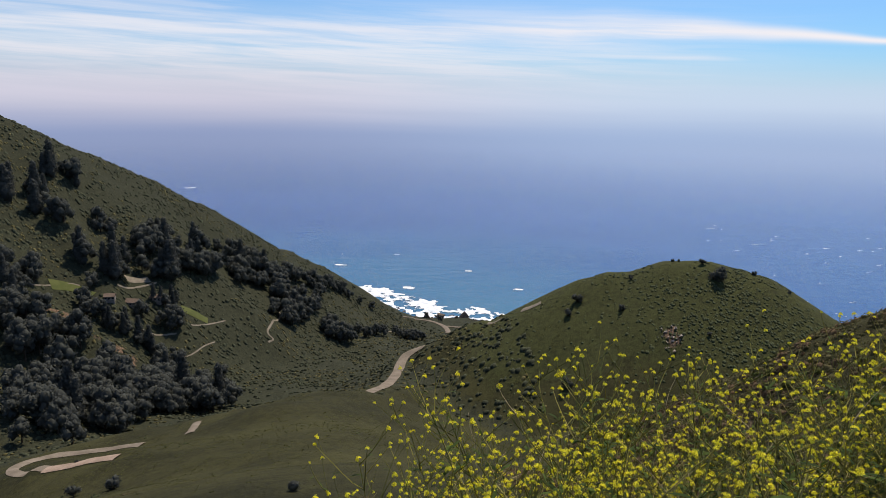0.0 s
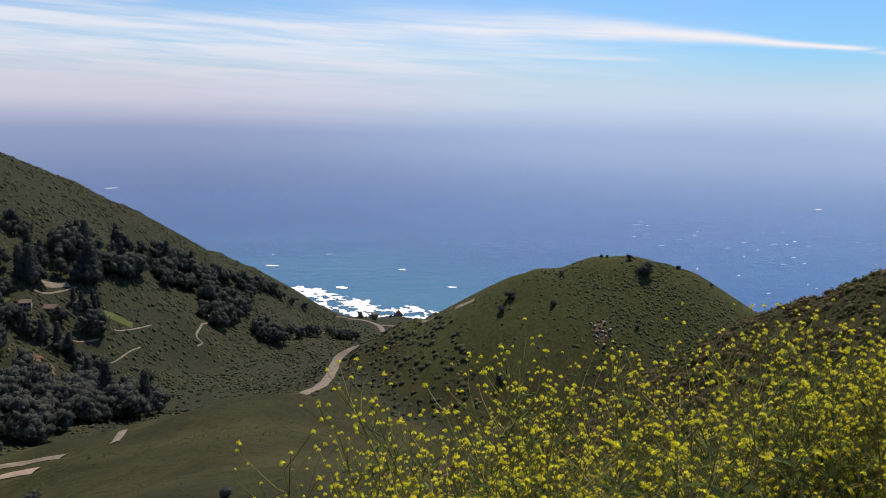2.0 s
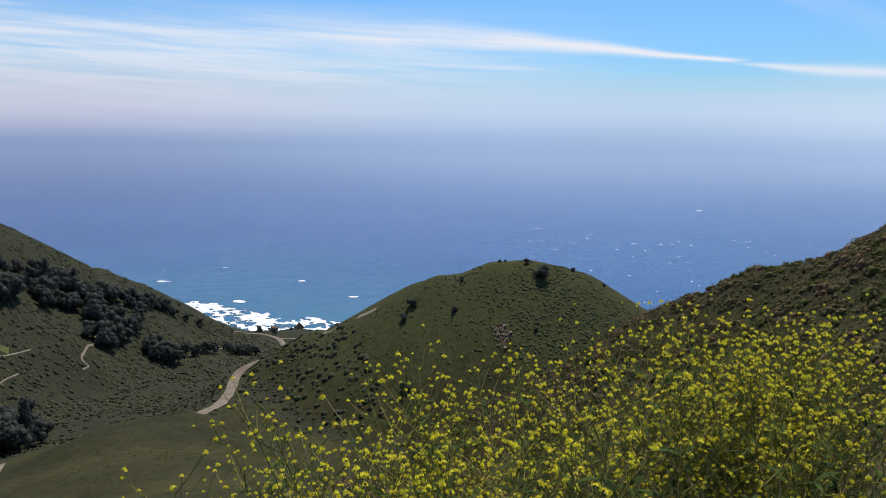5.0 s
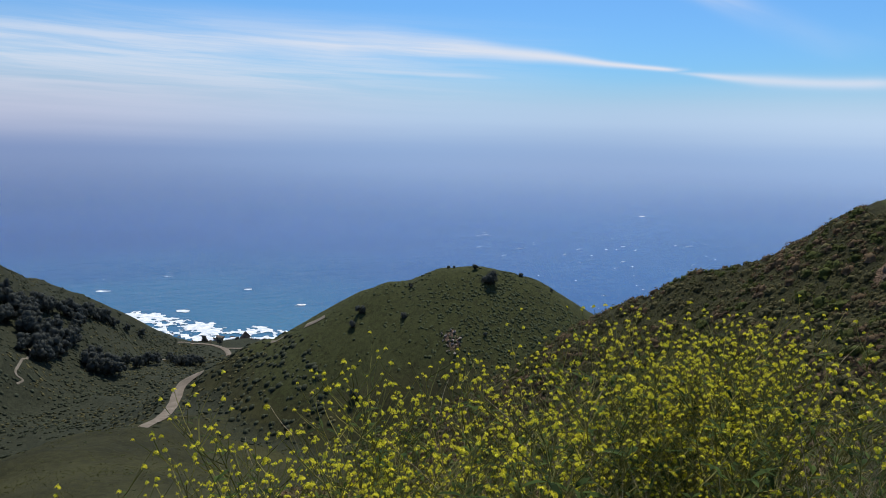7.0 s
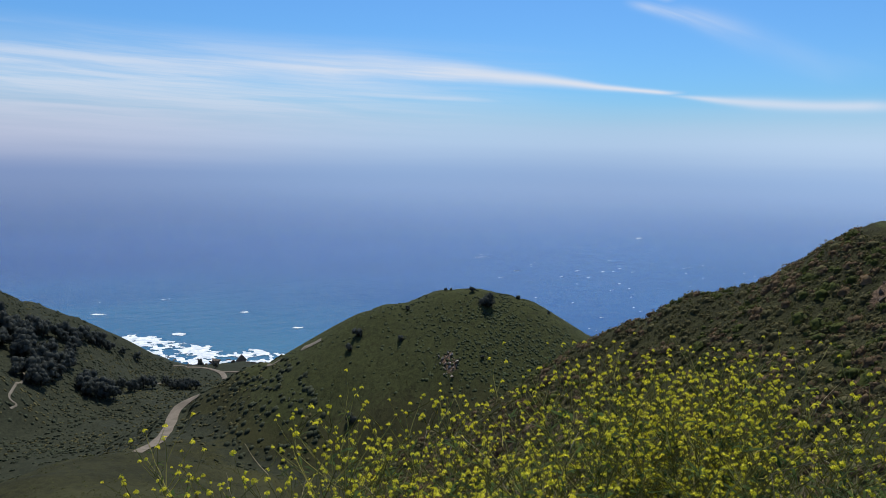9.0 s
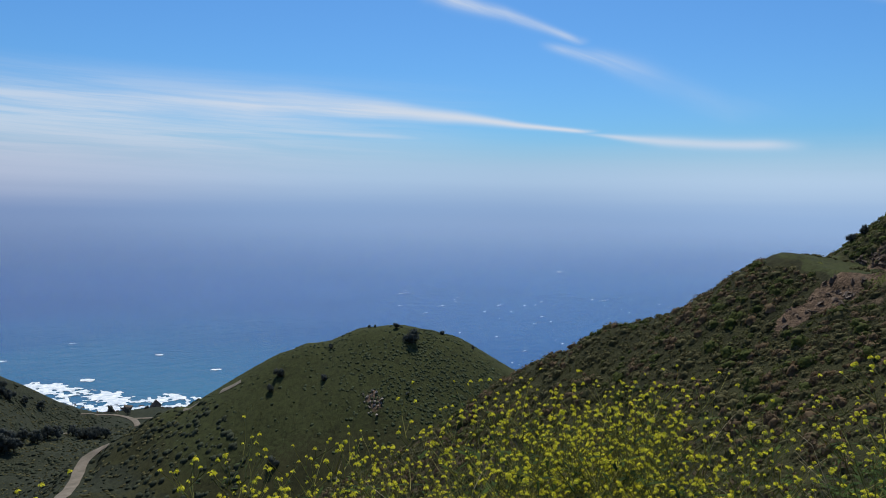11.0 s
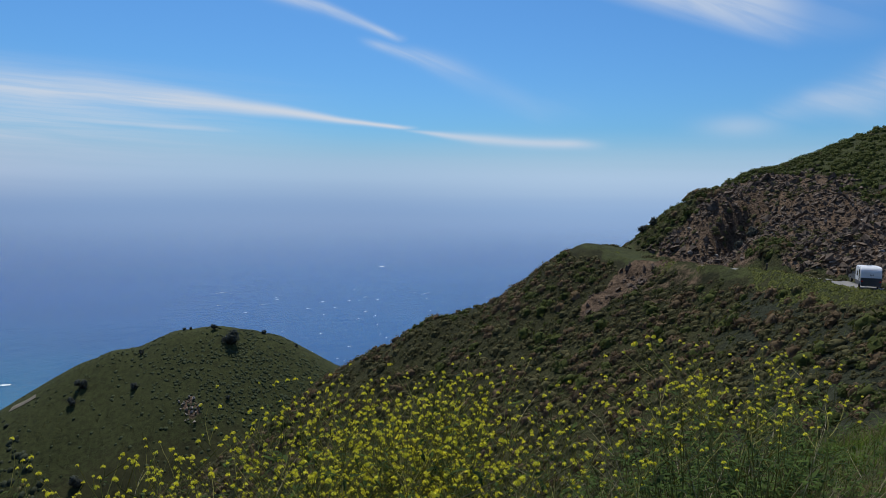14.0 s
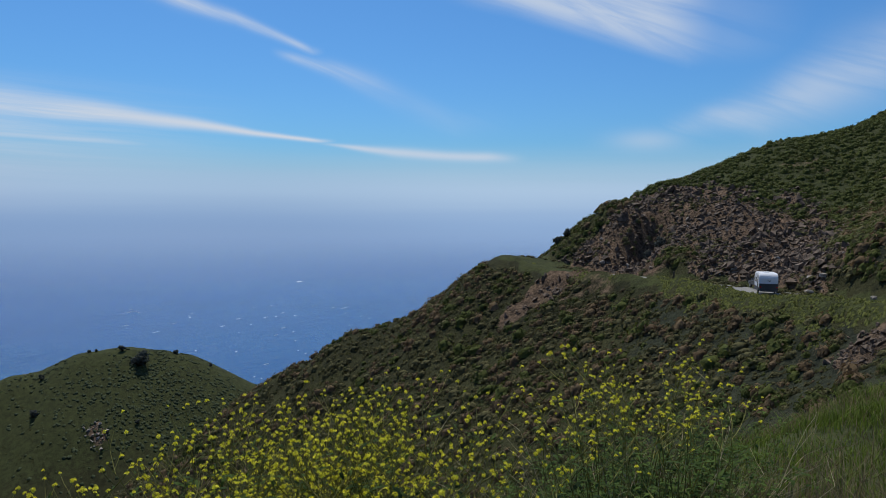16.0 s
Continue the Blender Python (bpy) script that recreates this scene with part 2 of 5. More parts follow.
def near_line(x, y, line):
    """Distance to a polyline, and its third value at the nearest place."""
    best, value = np.full(x.shape, 1e9), np.zeros(x.shape)
    for p, q in zip(line, line[1:]):
        dx, dy = q[0] - p[0], q[1] - p[1]
        s = np.clip(((x - p[0]) * dx + (y - p[1]) * dy) / (dx * dx + dy * dy), 0, 1)
        d = np.hypot(x - p[0] - s * dx, y - p[1] - s * dy)
        closer = d < best
        best, value = np.where(closer, d, best), np.where(closer, p[2] + s * (q[2] - p[2]), value)
    return best, value


def ridge(x, y, line, slope, width, far_slope=None):
    """A ridge along a line of (x, y, z), with sides of that slope and a rounded back."""
    high = np.full(x.shape, -1e9)
    for p, q in zip(line, line[1:]):
        dx, dy = q[0] - p[0], q[1] - p[1]
        s = np.clip(((x - p[0]) * dx + (y - p[1]) * dy) / (dx * dx + dy * dy), 0, 1)
        d = np.hypot(x - p[0] - s * dx, y - p[1] - s * dy)
        sides = slope if far_slope is None else np.where(dx * (y - p[1]) - dy * (x - p[0]) > 0, slope, far_slope)
        high = np.maximum(high, p[2] + s * (q[2] - p[2]) - sides * (np.sqrt(d * d + width * width) - width))
    return high


def soft_max(layers, k):
    top = np.max(layers, axis=0)
    return top + k * np.log(sum(np.exp(np.clip((a - top) / k, -40, 0)) for a in layers))


LEFT_RIDGE = [(-700.0, 380.0, 400.0), (-370.4, 536.9, 244.8), (-319.7, 561.8, 224.2), (-259.1, 584.9, 194.0), (-244.6, 596.1, 184.8), (-229.1, 607.4, 173.0), (-212.6, 618.7, 165.9), (-194.9, 629.9, 154.8), (-175.8, 639.9, 145.1), (-155.7, 649.5, 128.9), (-134.5, 659.0, 118.9), (-112.4, 668.3, 93.9), (-89.1, 678.5, 78.0), (-64.6, 689.1, 71.6), (-33.4, 696.0, 55.1), (-11.8, 698.3, 41.4), (10.2, 699.9, 21.5), (24.0, 695.5, 11.4), (43.2, 688.8, 0.2), (67.4, 650.6, 3.2)]
SPURS = [[(0, 6, 194), (-3, 30, 178), (-8, 60, 160), (-10, 110, 139), (-10, 150, 126)],
         [(-10, 130, 131), (-45, 165, 118), (-88, 191, 102.5), (-95, 205, 96)],
         [(-10, 150, 126), (-15, 200, 112), (-40, 222, 102), (-66, 226, 96)],
         [(-15, 200, 111), (-6, 240, 102), (12, 285, 85), (28, 325, 74), (58, 350, 66), (82, 345, 76)]]
MIDDLE_HILL = [(36.3, 363.2, 69.8), (52.0, 357.4, 78.7), (60.3, 354.3, 84.0), (68.5, 351.4, 96.2), (79.3, 347.3, 94.3), (92.4, 342.2, 101.4), (105.2, 337.3, 108.8), (117.5, 332.1, 122.8), (126.1, 328.6, 126.1), (134.6, 325.2, 126.6), (141.7, 322.2, 129.2), (149.7, 318.6, 133.2), (164.3, 311.3, 134.5), (175.2, 305.3, 132.2), (183.6, 300.3, 130.0), (195.9, 292.5, 119.4), (207.0, 287.6, 114.7), (219.5, 281.9, 106.7), (235.0, 285.0, 80.0)]
MIDDLE_NOSES = [[(155, 308, 124), (150, 290, 114), (144, 268, 100), (140, 240, 82)], [(190, 286, 112), (186, 268, 100), (180, 246, 84)]]
RIGHT_HILL = [(330, -60, 285), (230, -5, 242), (167, 22, 217.2), (147, 33, 212), (124, 46, 203.8), (113, 55, 197.6), (108.5, 58.5, 193.6)]
RIGHT_SPUR = [(104, 62, 188.5), (94, 62.5, 189.5), (90, 74, 181.5), (84, 83, 178.6), (79, 91, 173), (76, 96, 169.3), (62, 130, 143), (50, 180, 112)]
BANK = [(-120, -90, 240), (-40, -55, 222), (10, -42, 220), (60, -45, 222), (120, -45, 230), (200, -30, 245)]
UPPER_ROAD = [(-60, -30, 204), (-20, -10, 199.6), (4, -4.6, 198.5), (26, -9, 196.2), (48, -7, 193.2), (64, 3, 192.2), (76, 17, 191.5), (84, 28, 191.1), (89, 40, 190.7), (95, 52, 190), (99, 61, 189.4), (104, 68, 187.5), (112, 76, 184), (122, 84, 179)]

TURNOUT = [(-12, -4, 198.8), (-5, -1.6, 198.5), (0.3, -0.6, 198.4), (3, 0.2, 198.25), (5.5, 0.9, 198.05), (8.5, 0.9, 197.95), (11.5, 0.4, 197.85), (15, -2, 197.5)]
RIB = [(-172, 424, 90), (-160, 420, 84), (-148, 417, 75), (-135, 414, 66.5), (-122, 410, 57), (-108, 401, 49), (-90, 393, 46)]
KNOLL = [(1.6, 1.0, 197.8), (2.4, 2.4, 197.2), (3.2, 4.2, 196.2), (6, 3.4, 196.6), (8, 2, 197.2)]


def road_side(x, y, line):
    """Distance to a road, its height there, and on which side of it a place lies (left of the way it runs: 1)."""
    best, value, side = np.full(x.shape, 1e9), np.zeros(x.shape), np.ones(x.shape)
    for p, q in zip(line, line[1:]):
        dx, dy = q[0] - p[0], q[1] - p[1]
        s = np.clip(((x - p[0]) * dx + (y - p[1]) * dy) / (dx * dx + dy * dy), 0, 1)
        d = np.hypot(x - p[0] - s * dx, y - p[1] - s * dy)
        closer = d < best
        best, value = np.where(closer, d, best), np.where(closer, p[2] + s * (q[2] - p[2]), value)
        side = np.where(closer, np.sign(dx * (y - p[1]) - dy * (x - p[0])), side)
    return best, value, side


def land(x, y):
    """Height of the ground above the sea."""
    d, zr, side = road_side(x, y, UPPER_ROAD)
    mass = soft_max([ridge(x, y, RIGHT_HILL, 0.40, 6, 0.95), ridge(x, y, BANK, 0.6, 10), zr - 0.9 * np.maximum(d - 5, 0)], 2.0)
    below = zr - 0.72 * np.maximum(d - 4.6, 0)
    above = zr + 1.2 * np.maximum(d - 4.2, 0)
    mass = np.where(side > 0, np.minimum(mass, below), np.minimum(mass, above))
    mass = np.where(d < 4.6, zr, mass)
    hollow = 8.0 * (side < 0) * np.exp(-((x - 101.5) / 4.4) ** 2 - ((y - 42) / 3.2) ** 2)
    mass = np.where(hollow > 0.2, np.maximum(mass - hollow, np.minimum(mass, zr + 0.3)), mass)
    layers = [mass, ridge(x, y, TURNOUT, 0.75, 0.8), ridge(x, y, KNOLL, 0.85, 0.5), ridge(x, y, RIGHT_SPUR, 0.95, 4), ridge(x, y, LEFT_RIDGE, 0.70, 5), ridge(x, y, MIDDLE_HILL, 0.64, 7)]
    layers += [ridge(x, y, line, 0.52, 16) for line in SPURS] + [ridge(x, y, line, 0.66, 9) for line in MIDDLE_NOSES] + [ridge(x, y, RIB, 0.95, 2)]
    shore = 705 + 8 * lattice(x / 60, y * 0, 5) - np.clip(x - 40, -60, 200) * 0.35 - np.clip(x - 150, 0, 300) * 1.2
    layers.append(np.clip((shore - y) * 0.13, -30, 55) + np.clip(-x - 60, 0, 400) * 0.1)
    near = np.clip(np.hypot(x, y) / 60 - 0.3, 0, 1)
    far = np.hypot(x, y)
    crest = np.minimum(near_line(x, y, LEFT_RIDGE)[0], near_line(x, y, MIDDLE_HILL)[0])
    calm = np.where(far > 180, np.clip(crest / 70, 0.12, 1), 1.0)
    fine = rough(x, y, 36, 5, 21) * np.clip((far - 20) * 0.0065, 0, 2.2) * calm
    gully = np.abs(rough(x * 0.8 + y * 0.6, (y * 0.8 - x * 0.6) * 0.35, 45, 3, 40)) * np.clip((far - 330) * 0.03, 0, 7) * np.where(x < 60, np.clip(crest / 60 - 0.1, 0, 1), 0.3)
    berm = np.clip((54 - y) / 10, 0.15, 1) * (side > 0) * (x > 30) * (x < 120) * np.exp(-((d - 4.0) / 1.1) ** 2) * (1 - 0.9 * np.exp(-((x - 72.5) / 3.5) ** 2))
    crag = rough(x, y, 3.2, 3, 81) * 0.85 * (side < 0) * (d > 4.6) * np.exp(-((d - 11) / 8) ** 2) * np.clip((x - 64) / 8, 0, 1) * (x < 125) * (y > -12)
    slip = 0.9 * np.exp(-((x - 86.5) / 4.0) ** 2 - ((y - 50) / 3.4) ** 2) * (side > 0) * (d > 5)
    return crag + berm - slip + soft_max(layers, 0.3 + 3.7 * near) + np.where(d < 6, 0.15, 1.0) * fine - gully


def steps(low, high, fine, growth):
    """Places along an axis, closest together near zero."""
    out = []
    for end in (low, high):
        v, side = 0.0, []
        while abs(v) < abs(end):
            v += math.copysign(fine + growth * max(abs(v) - 8, 0), end)
            side.append(v)
        out.append(side)
    return np.array(out[0][::-1] + [0.0] + out[1])


GX, GY = steps(-2000, 2000, 0.40, 0.021), steps(-900, 800, 0.40, 0.0175)
MX, MY = np.meshgrid(GX, GY, indexing="ij")
GZ = land(MX, MY)
HAIRPIN = [(-62, 209.5), (-67, 212), (-73, 214), (-82, 214), (-89, 211), (-93, 204), (-93, 196), (-88, 190), (-81, 186), (-74, 183)]
FOOT_ROAD = [(5, 280), (9, 294), (15, 311), (20, 331), (23.5, 347), (25.5, 358), (28.5, 366), (34, 369.5), (39, 369)]
PULLOUT = [(-79, 184.5), (-72, 183), (-66, 181), (-59, 178.5)]
for line in (HAIRPIN, PULLOUT, FOOT_ROAD):
    flat = np.array(line, float)
    level = np.convolve(np.pad(land(flat[:, 0], flat[:, 1]), 1, "edge"), [0.25, 0.5, 0.25], "valid")
    away, height = near_line(MX, MY, [(*p, z) for p, z in zip(line, level)])
    share = np.clip((10.0 - away) / 4.0, 0, 1) if line is FOOT_ROAD else np.clip((6.5 - away) / 3.0, 0, 1)
    GZ = GZ + (height - GZ) * share


def ground_at(x, y):
    """Height of the ground mesh itself."""
    x, y = np.asarray(x, float), np.asarray(y, float)
    i, j = np.clip(np.searchsorted(GX, x) - 1, 0, len(GX) - 2), np.clip(np.searchsorted(GY, y) - 1, 0, len(GY) - 2)
    u, v = (x - GX[i]) / (GX[i + 1] - GX[i]), (y - GY[j]) / (GY[j + 1] - GY[j])
    a, b, c, d = GZ[i, j], GZ[i + 1, j], GZ[i + 1, j + 1], GZ[i, j + 1]
    return np.where(u > v, a + u * (b - a) + v * (c - b), a + v * (d - a) + u * (c - d))


def mesh_object(name, verts, faces, mat, parent=None, smooth=False, attributes=None):
    me = bpy.data.meshes.new(name)
    verts, faces = np.asarray(verts, np.float32), np.asarray(faces, np.int32)
    me.vertices.add(len(verts))
    me.vertices.foreach_set("co", verts.ravel())
    count, corners = faces.shape
    me.loops.add(count * corners)
    me.loops.foreach_set("vertex_index", faces.ravel())
    me.polygons.add(count)
    me.polygons.foreach_set("loop_start", np.arange(0, count * corners, corners, dtype=np.int32))
    me.polygons.foreach_set("use_smooth", np.full(count, smooth))
    for key, (kind, values) in (attributes or {}).items():
        layer = me.attributes.new(key, kind, "POINT")
        layer.data.foreach_set("color" if kind == "FLOAT_COLOR" else "value", np.asarray(values, np.float32).ravel())
    me.update(calc_edges=True)
    me.materials.append(mat)
    ob = new(name, me)
    if parent:
        ob.parent = parent
    return ob


def smoothstep(v, a, b):
    s = np.clip((v - a) / (b - a), 0, 1)
    return s * s * (3 - 2 * s)


def scar_shape(x, y):
    """A landslip that narrows downhill from the edge of the road."""
    ragged = 0.3 * lattice(x / 2, y / 2, 4)
    return np.maximum(smoothstep(np.hypot((x - 87) / 4.3, (y - 49.3) / 4.3) + ragged, 1.15, 0.75), smoothstep(np.hypot((x - 82.5) / 3.2, (y - 52) / 2.4) + ragged, 1.15, 0.65))


def cut_face(x, y):
    """The bare rock above the road; green holds on along the hill's back and at its near end."""
    d, zr, side = road_side(x, y, UPPER_ROAD)
    ragged = lattice(x / 5, y / 5, 15)
    rock = (side < 0) * smoothstep(d + 4 * ragged, 31, 24) * smoothstep(near_line(x, y, RIGHT_HILL)[0] + 2 * ragged, 4.0, 7.5) * smoothstep(y - 0.2 * x + 2.5 + 2.5 * ragged, -1.5, 1.5)
    return rock * (1 - 0.85 * smoothstep(np.hypot((x - 92.5) / 5.0, (y - 35) / 4.0) + 0.3 * ragged, 1.1, 0.6))


def ground_cover(x, y):
    """Bare soil, grass, 0, 1 for each place."""
    d, zr, side = road_side(x, y, UPPER_ROAD)
    z = land(x, y)
    cut = cut_face(x, y) * smoothstep(d, 3.6, 5.0)
    slide = scar_shape(x, y) * (side > 0)
    scar = smoothstep(np.hypot((x - 57.5) / 2.6, (y - 7.6) / 2.2) + 0.3 * lattice(x / 1.5, y / 1.5, 6), 1.2, 0.6)
    stony = smoothstep(near_line(x, y, RIB)[0] + 2.0 * lattice(x / 4, y / 4, 9), 5.0, 1.5) + smoothstep(np.hypot((x - 133) / 6, (y - 276) / 8) + 0.3 * lattice(x / 3, y / 3, 14), 1.1, 0.5)
    bare = np.clip(cut + slide + scar + 0.75 * stony + 0.45 * smoothstep(rough(x, y, 14, 3, 70), 0.2, 0.8) * (np.hypot(x, y) < 150), 0, 1)
    verge = (d < 6.3) * 1.0
    meadow = smoothstep(x, -150, -60) * smoothstep(y, 12, 40) * smoothstep(420 - y + x * 0.4, 0, 60) * smoothstep(z, 70, 85)
    grass = np.clip(np.maximum(verge, meadow) * 0.95 - 0.35 * (x > 120) * (y > 150) + 0.25 * rough(x, y, 25, 4, 60), 0, 1)
    turf = np.clip((d < 5.4) * (x > 40) * np.where(side > 0, 1.0, d < 4.4) + 0.8 * (side > 0) * smoothstep(d, 13, 8) * smoothstep(x, 56, 62) * smoothstep(x, 84, 78) * smoothstep(rough(x, y, 6, 2, 72), 0.0, 0.6) + 0.8 * (side < 0) * (x > 80) * smoothstep(d, 8, 12) * (1 - cut_face(x, y)) + smoothstep(np.hypot(x, y), 14, 10) * (x > 1.5) * smoothstep(y - 0.33 * x, 0.6, -0.4), 0, 1)
    turf = np.clip(turf + 0.60 * smoothstep(near_line(x, y, MIDDLE_HILL)[0], 95, 45) * (y > 190) * smoothstep(x, 20, 70), 0, 1)
    return np.stack([bare, grass, turf * (1 - slide), 0 * bare + 1], -1)


nx, ny = MX.shape
ids = np.arange(nx * ny).reshape(nx, ny)
a, b, c, d = (ids[:-1, :-1].ravel(), ids[1:, :-1].ravel(), ids[1:, 1:].ravel(), ids[:-1, 1:].ravel())
tris = np.concatenate([np.stack([a, b, c], 1), np.stack([a, c, d], 1)])
tris = tris[GZ.ravel()[tris].max(axis=1) > -5]
ground = mesh_object("ground", np.stack([MX, MY, GZ], -1).reshape(-1, 3), tris, GROUND, smooth=True,
                     attributes={"cover": ("FLOAT_COLOR", ground_cover(MX, MY).reshape(-1, 4))})
tagged(ground, "steep coastal hills with grass, dark scrub and bare soil", "ground", kind="structure")

ring = [(math.cos(t) * 4950, math.sin(t) * 4950, 0.0) for t in np.linspace(0, 2 * math.pi, 129)[:-1]]
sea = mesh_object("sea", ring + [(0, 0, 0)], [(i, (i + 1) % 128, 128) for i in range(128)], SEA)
tagged(sea, "open blue ocean, lightly ruffled, fading far out into painted haze", "water", kind="structure")

# ---- helpers for things ----
def part(name, bm, mat, parent, label="", smooth=False):
    me = bpy.data.meshes.new(name)
    bm.to_mesh(me)
    bm.free()
    me.materials.append(mat)
    for f in me.polygons:
        f.use_smooth = smooth
    ob = new(name, me)
    ob.parent = parent
    return tagged(ob, label)


def holder(name, m, label, category, group="", kind=""):
    ob = new(name)
    ob.empty_display_size = 0.2
    ob.matrix_basis = m
    return tagged(ob, label, category, group, kind)


def box(bm, x0, x1, y0, y1, z0, z1, bevel=0.0):
    made = bmesh.ops.create_cube(bm, size=1.0)["verts"]
    bmesh.ops.transform(bm, verts=made, matrix=Matrix.Translation(((x0 + x1) / 2, (y0 + y1) / 2, (z0 + z1) / 2)) @ Matrix.Diagonal((x1 - x0, y1 - y0, z1 - z0, 1)))
    if bevel:
        edges = list({e for v in made for e in v.link_edges})
        bmesh.ops.bevel(bm, geom=edges, offset=bevel, segments=2, affect="EDGES", profile=0.6)
    return bm


def boxed(*sizes, bevel=0.0):
    return box(bmesh.new(), *sizes, bevel=bevel)


def rod(bm, p, q, r0, r1, sides=6):
    """A tapered rod from p to q."""
    p, q = Vector(p), Vector(q)
    made = bmesh.ops.create_cone(bm, cap_ends=True, segments=sides, radius1=r0, radius2=r1, depth=(q - p).length)["verts"]
    turn = (q - p).to_track_quat("Z", "Y").to_matrix().to_4x4()
    bmesh.ops.transform(bm, verts=made, matrix=Matrix.Translation((p + q) / 2) @ turn)
    return bm


def extruded(profile, half):
    """A closed outline in y, z drawn out along x."""
    bm = bmesh.new()
    rows = [[bm.verts.new((x, y, z)) for y, z in profile] for x in (-half, half)]
    count = len(profile)
    for i in range(count):
        bm.faces.new((rows[0][i], rows[0][(i + 1) % count], rows[1][(i + 1) % count], rows[1][i]))
    bm.faces.new(rows[0][::-1])
    bm.faces.new(rows[1])
    bmesh.ops.recalc_face_normals(bm, faces=bm.faces)
    return bm


# ---- more materials ----
ASPHALT = spotted("worn_asphalt", (0.16, 0.155, 0.15), (0.26, 0.25, 0.235), 0.6, 0.92, 0.2, 0.01)
DIRT_ROAD = spotted("pale_dirt_road", (0.125, 0.106, 0.082), (0.205, 0.175, 0.138), 0.25, 0.95, 0.1, 0.05)
TRAIL = spotted("dry_trail", (0.13, 0.115, 0.088), (0.215, 0.19, 0.15), 0.3, 0.95, 0.1)
LAWN = spotted("lawn", (0.055, 0.070, 0.022), (0.085, 0.098, 0.034), 0.2, 0.95, 0.1)
ROCK = spotted("cut_rock", (0.040, 0.029, 0.022), (0.200, 0.150, 0.112), 1.1, 0.9, 0.2, 0.05)
PALE_ROCK = spotted("pale_rock", (0.18, 0.155, 0.13), (0.36, 0.32, 0.28), 1.5, 0.9, 0.2, 0.04)
BARK = spotted("bark", (0.035, 0.026, 0.018), (0.09, 0.07, 0.05), 1.0, 0.95, 0.1, 0.03)
FOAM = spotted("sea_foam", (0.36, 0.44, 0.50), (0.86, 0.87, 0.87), 0.16, 0.8, 0.3)
# foam of the far whitecaps, with haze painted in as a duller, bluer white
HAZED_FOAM = spotted("thin_foam", (0.34, 0.42, 0.52), (0.62, 0.68, 0.74), 0.05, 0.8, 0.3)
SAGE = leafy("sage_scrub", (0.036, 0.035, 0.016), (0.165, 0.150, 0.068), 0.25, 0.85, 2.6)
GREEN_SCRUB = leafy("green_scrub", (0.036, 0.046, 0.014), (0.112, 0.128, 0.035), 0.25, 0.85, 2.6)
BROWN_SCRUB = leafy("dry_scrub", (0.060, 0.041, 0.024), (0.195, 0.138, 0.078), 0.25, 0.85, 2.6)
DARK_SCRUB = leafy("dark_scrub", (0.030, 0.036, 0.024), (0.080, 0.092, 0.056), 0.3, 0.85, 1.2)
HILL_SCRUB = leafy("hill_scrub", (0.048, 0.062, 0.035), (0.108, 0.130, 0.068), 0.45, 0.85, 0.9)
VERGE = leafy("verge_tufts", (0.055, 0.065, 0.018), (0.165, 0.178, 0.048), 0.35)
TUSSOCK = leafy("grass_tussocks", (0.040, 0.043, 0.018), (0.088, 0.092, 0.034), 0.45, 0.85, 1.4)
# tree leaves paler and bluer than their own, distance haze put into the colour
OAK = leafy("oak_leaves", (0.058, 0.066, 0.064), (0.100, 0.110, 0.094), 0.4, 0.85, 0.6)
CYPRESS = leafy("cypress_leaves", (0.054, 0.062, 0.062), (0.094, 0.102, 0.090), 0.4, 0.85, 0.6)
PINK_SOIL = spotted("pinkish_soil", (0.20, 0.150, 0.115), (0.33, 0.255, 0.200), 0.3, 0.95, 0.1, 0.03)
WHITE_PAINT = spotted("white_paint", (0.66, 0.66, 0.65), (0.80, 0.80, 0.78), 1.5, 0.5, 0.4)
SILVER = spotted("trailer_skin", (0.70, 0.71, 0.74), (0.80, 0.80, 0.82), 1.0, 0.35, 0.5)
GREY_PANEL = spotted("charcoal_panel", (0.035, 0.037, 0.045), (0.055, 0.057, 0.065), 2.0, 0.45, 0.5)
RED_LENS = spotted("red_lens", (0.45, 0.02, 0.02), (0.55, 0.03, 0.03), 4.0, 0.25, 0.5)
DARK_GLASS = spotted("dark_glass", (0.012, 0.014, 0.017), (0.02, 0.022, 0.026), 3.0, 0.08, 0.6)
RUBBER = spotted("rubber", (0.018, 0.018, 0.018), (0.035, 0.034, 0.033), 6.0, 0.85, 0.3)
STEEL = spotted("steel", (0.45, 0.45, 0.46), (0.6, 0.6, 0.6), 3.0, 0.35, 0.5, 0.0, 0.9)
GREY_PAINT = spotted("grey_car_paint", (0.10, 0.105, 0.115), (0.13, 0.135, 0.145), 1.0, 0.3, 0.5)
ROOFING = spotted("brown_roof", (0.09, 0.065, 0.05), (0.16, 0.12, 0.09), 1.2, 0.9, 0.2)
WALLING = spotted("pale_wall", (0.16, 0.145, 0.13), (0.30, 0.275, 0.24), 0.8, 0.85, 0.2)
POST_WOOD = spotted("weathered_post", (0.06, 0.05, 0.04), (0.13, 0.11, 0.09), 5.0, 0.9, 0.2)


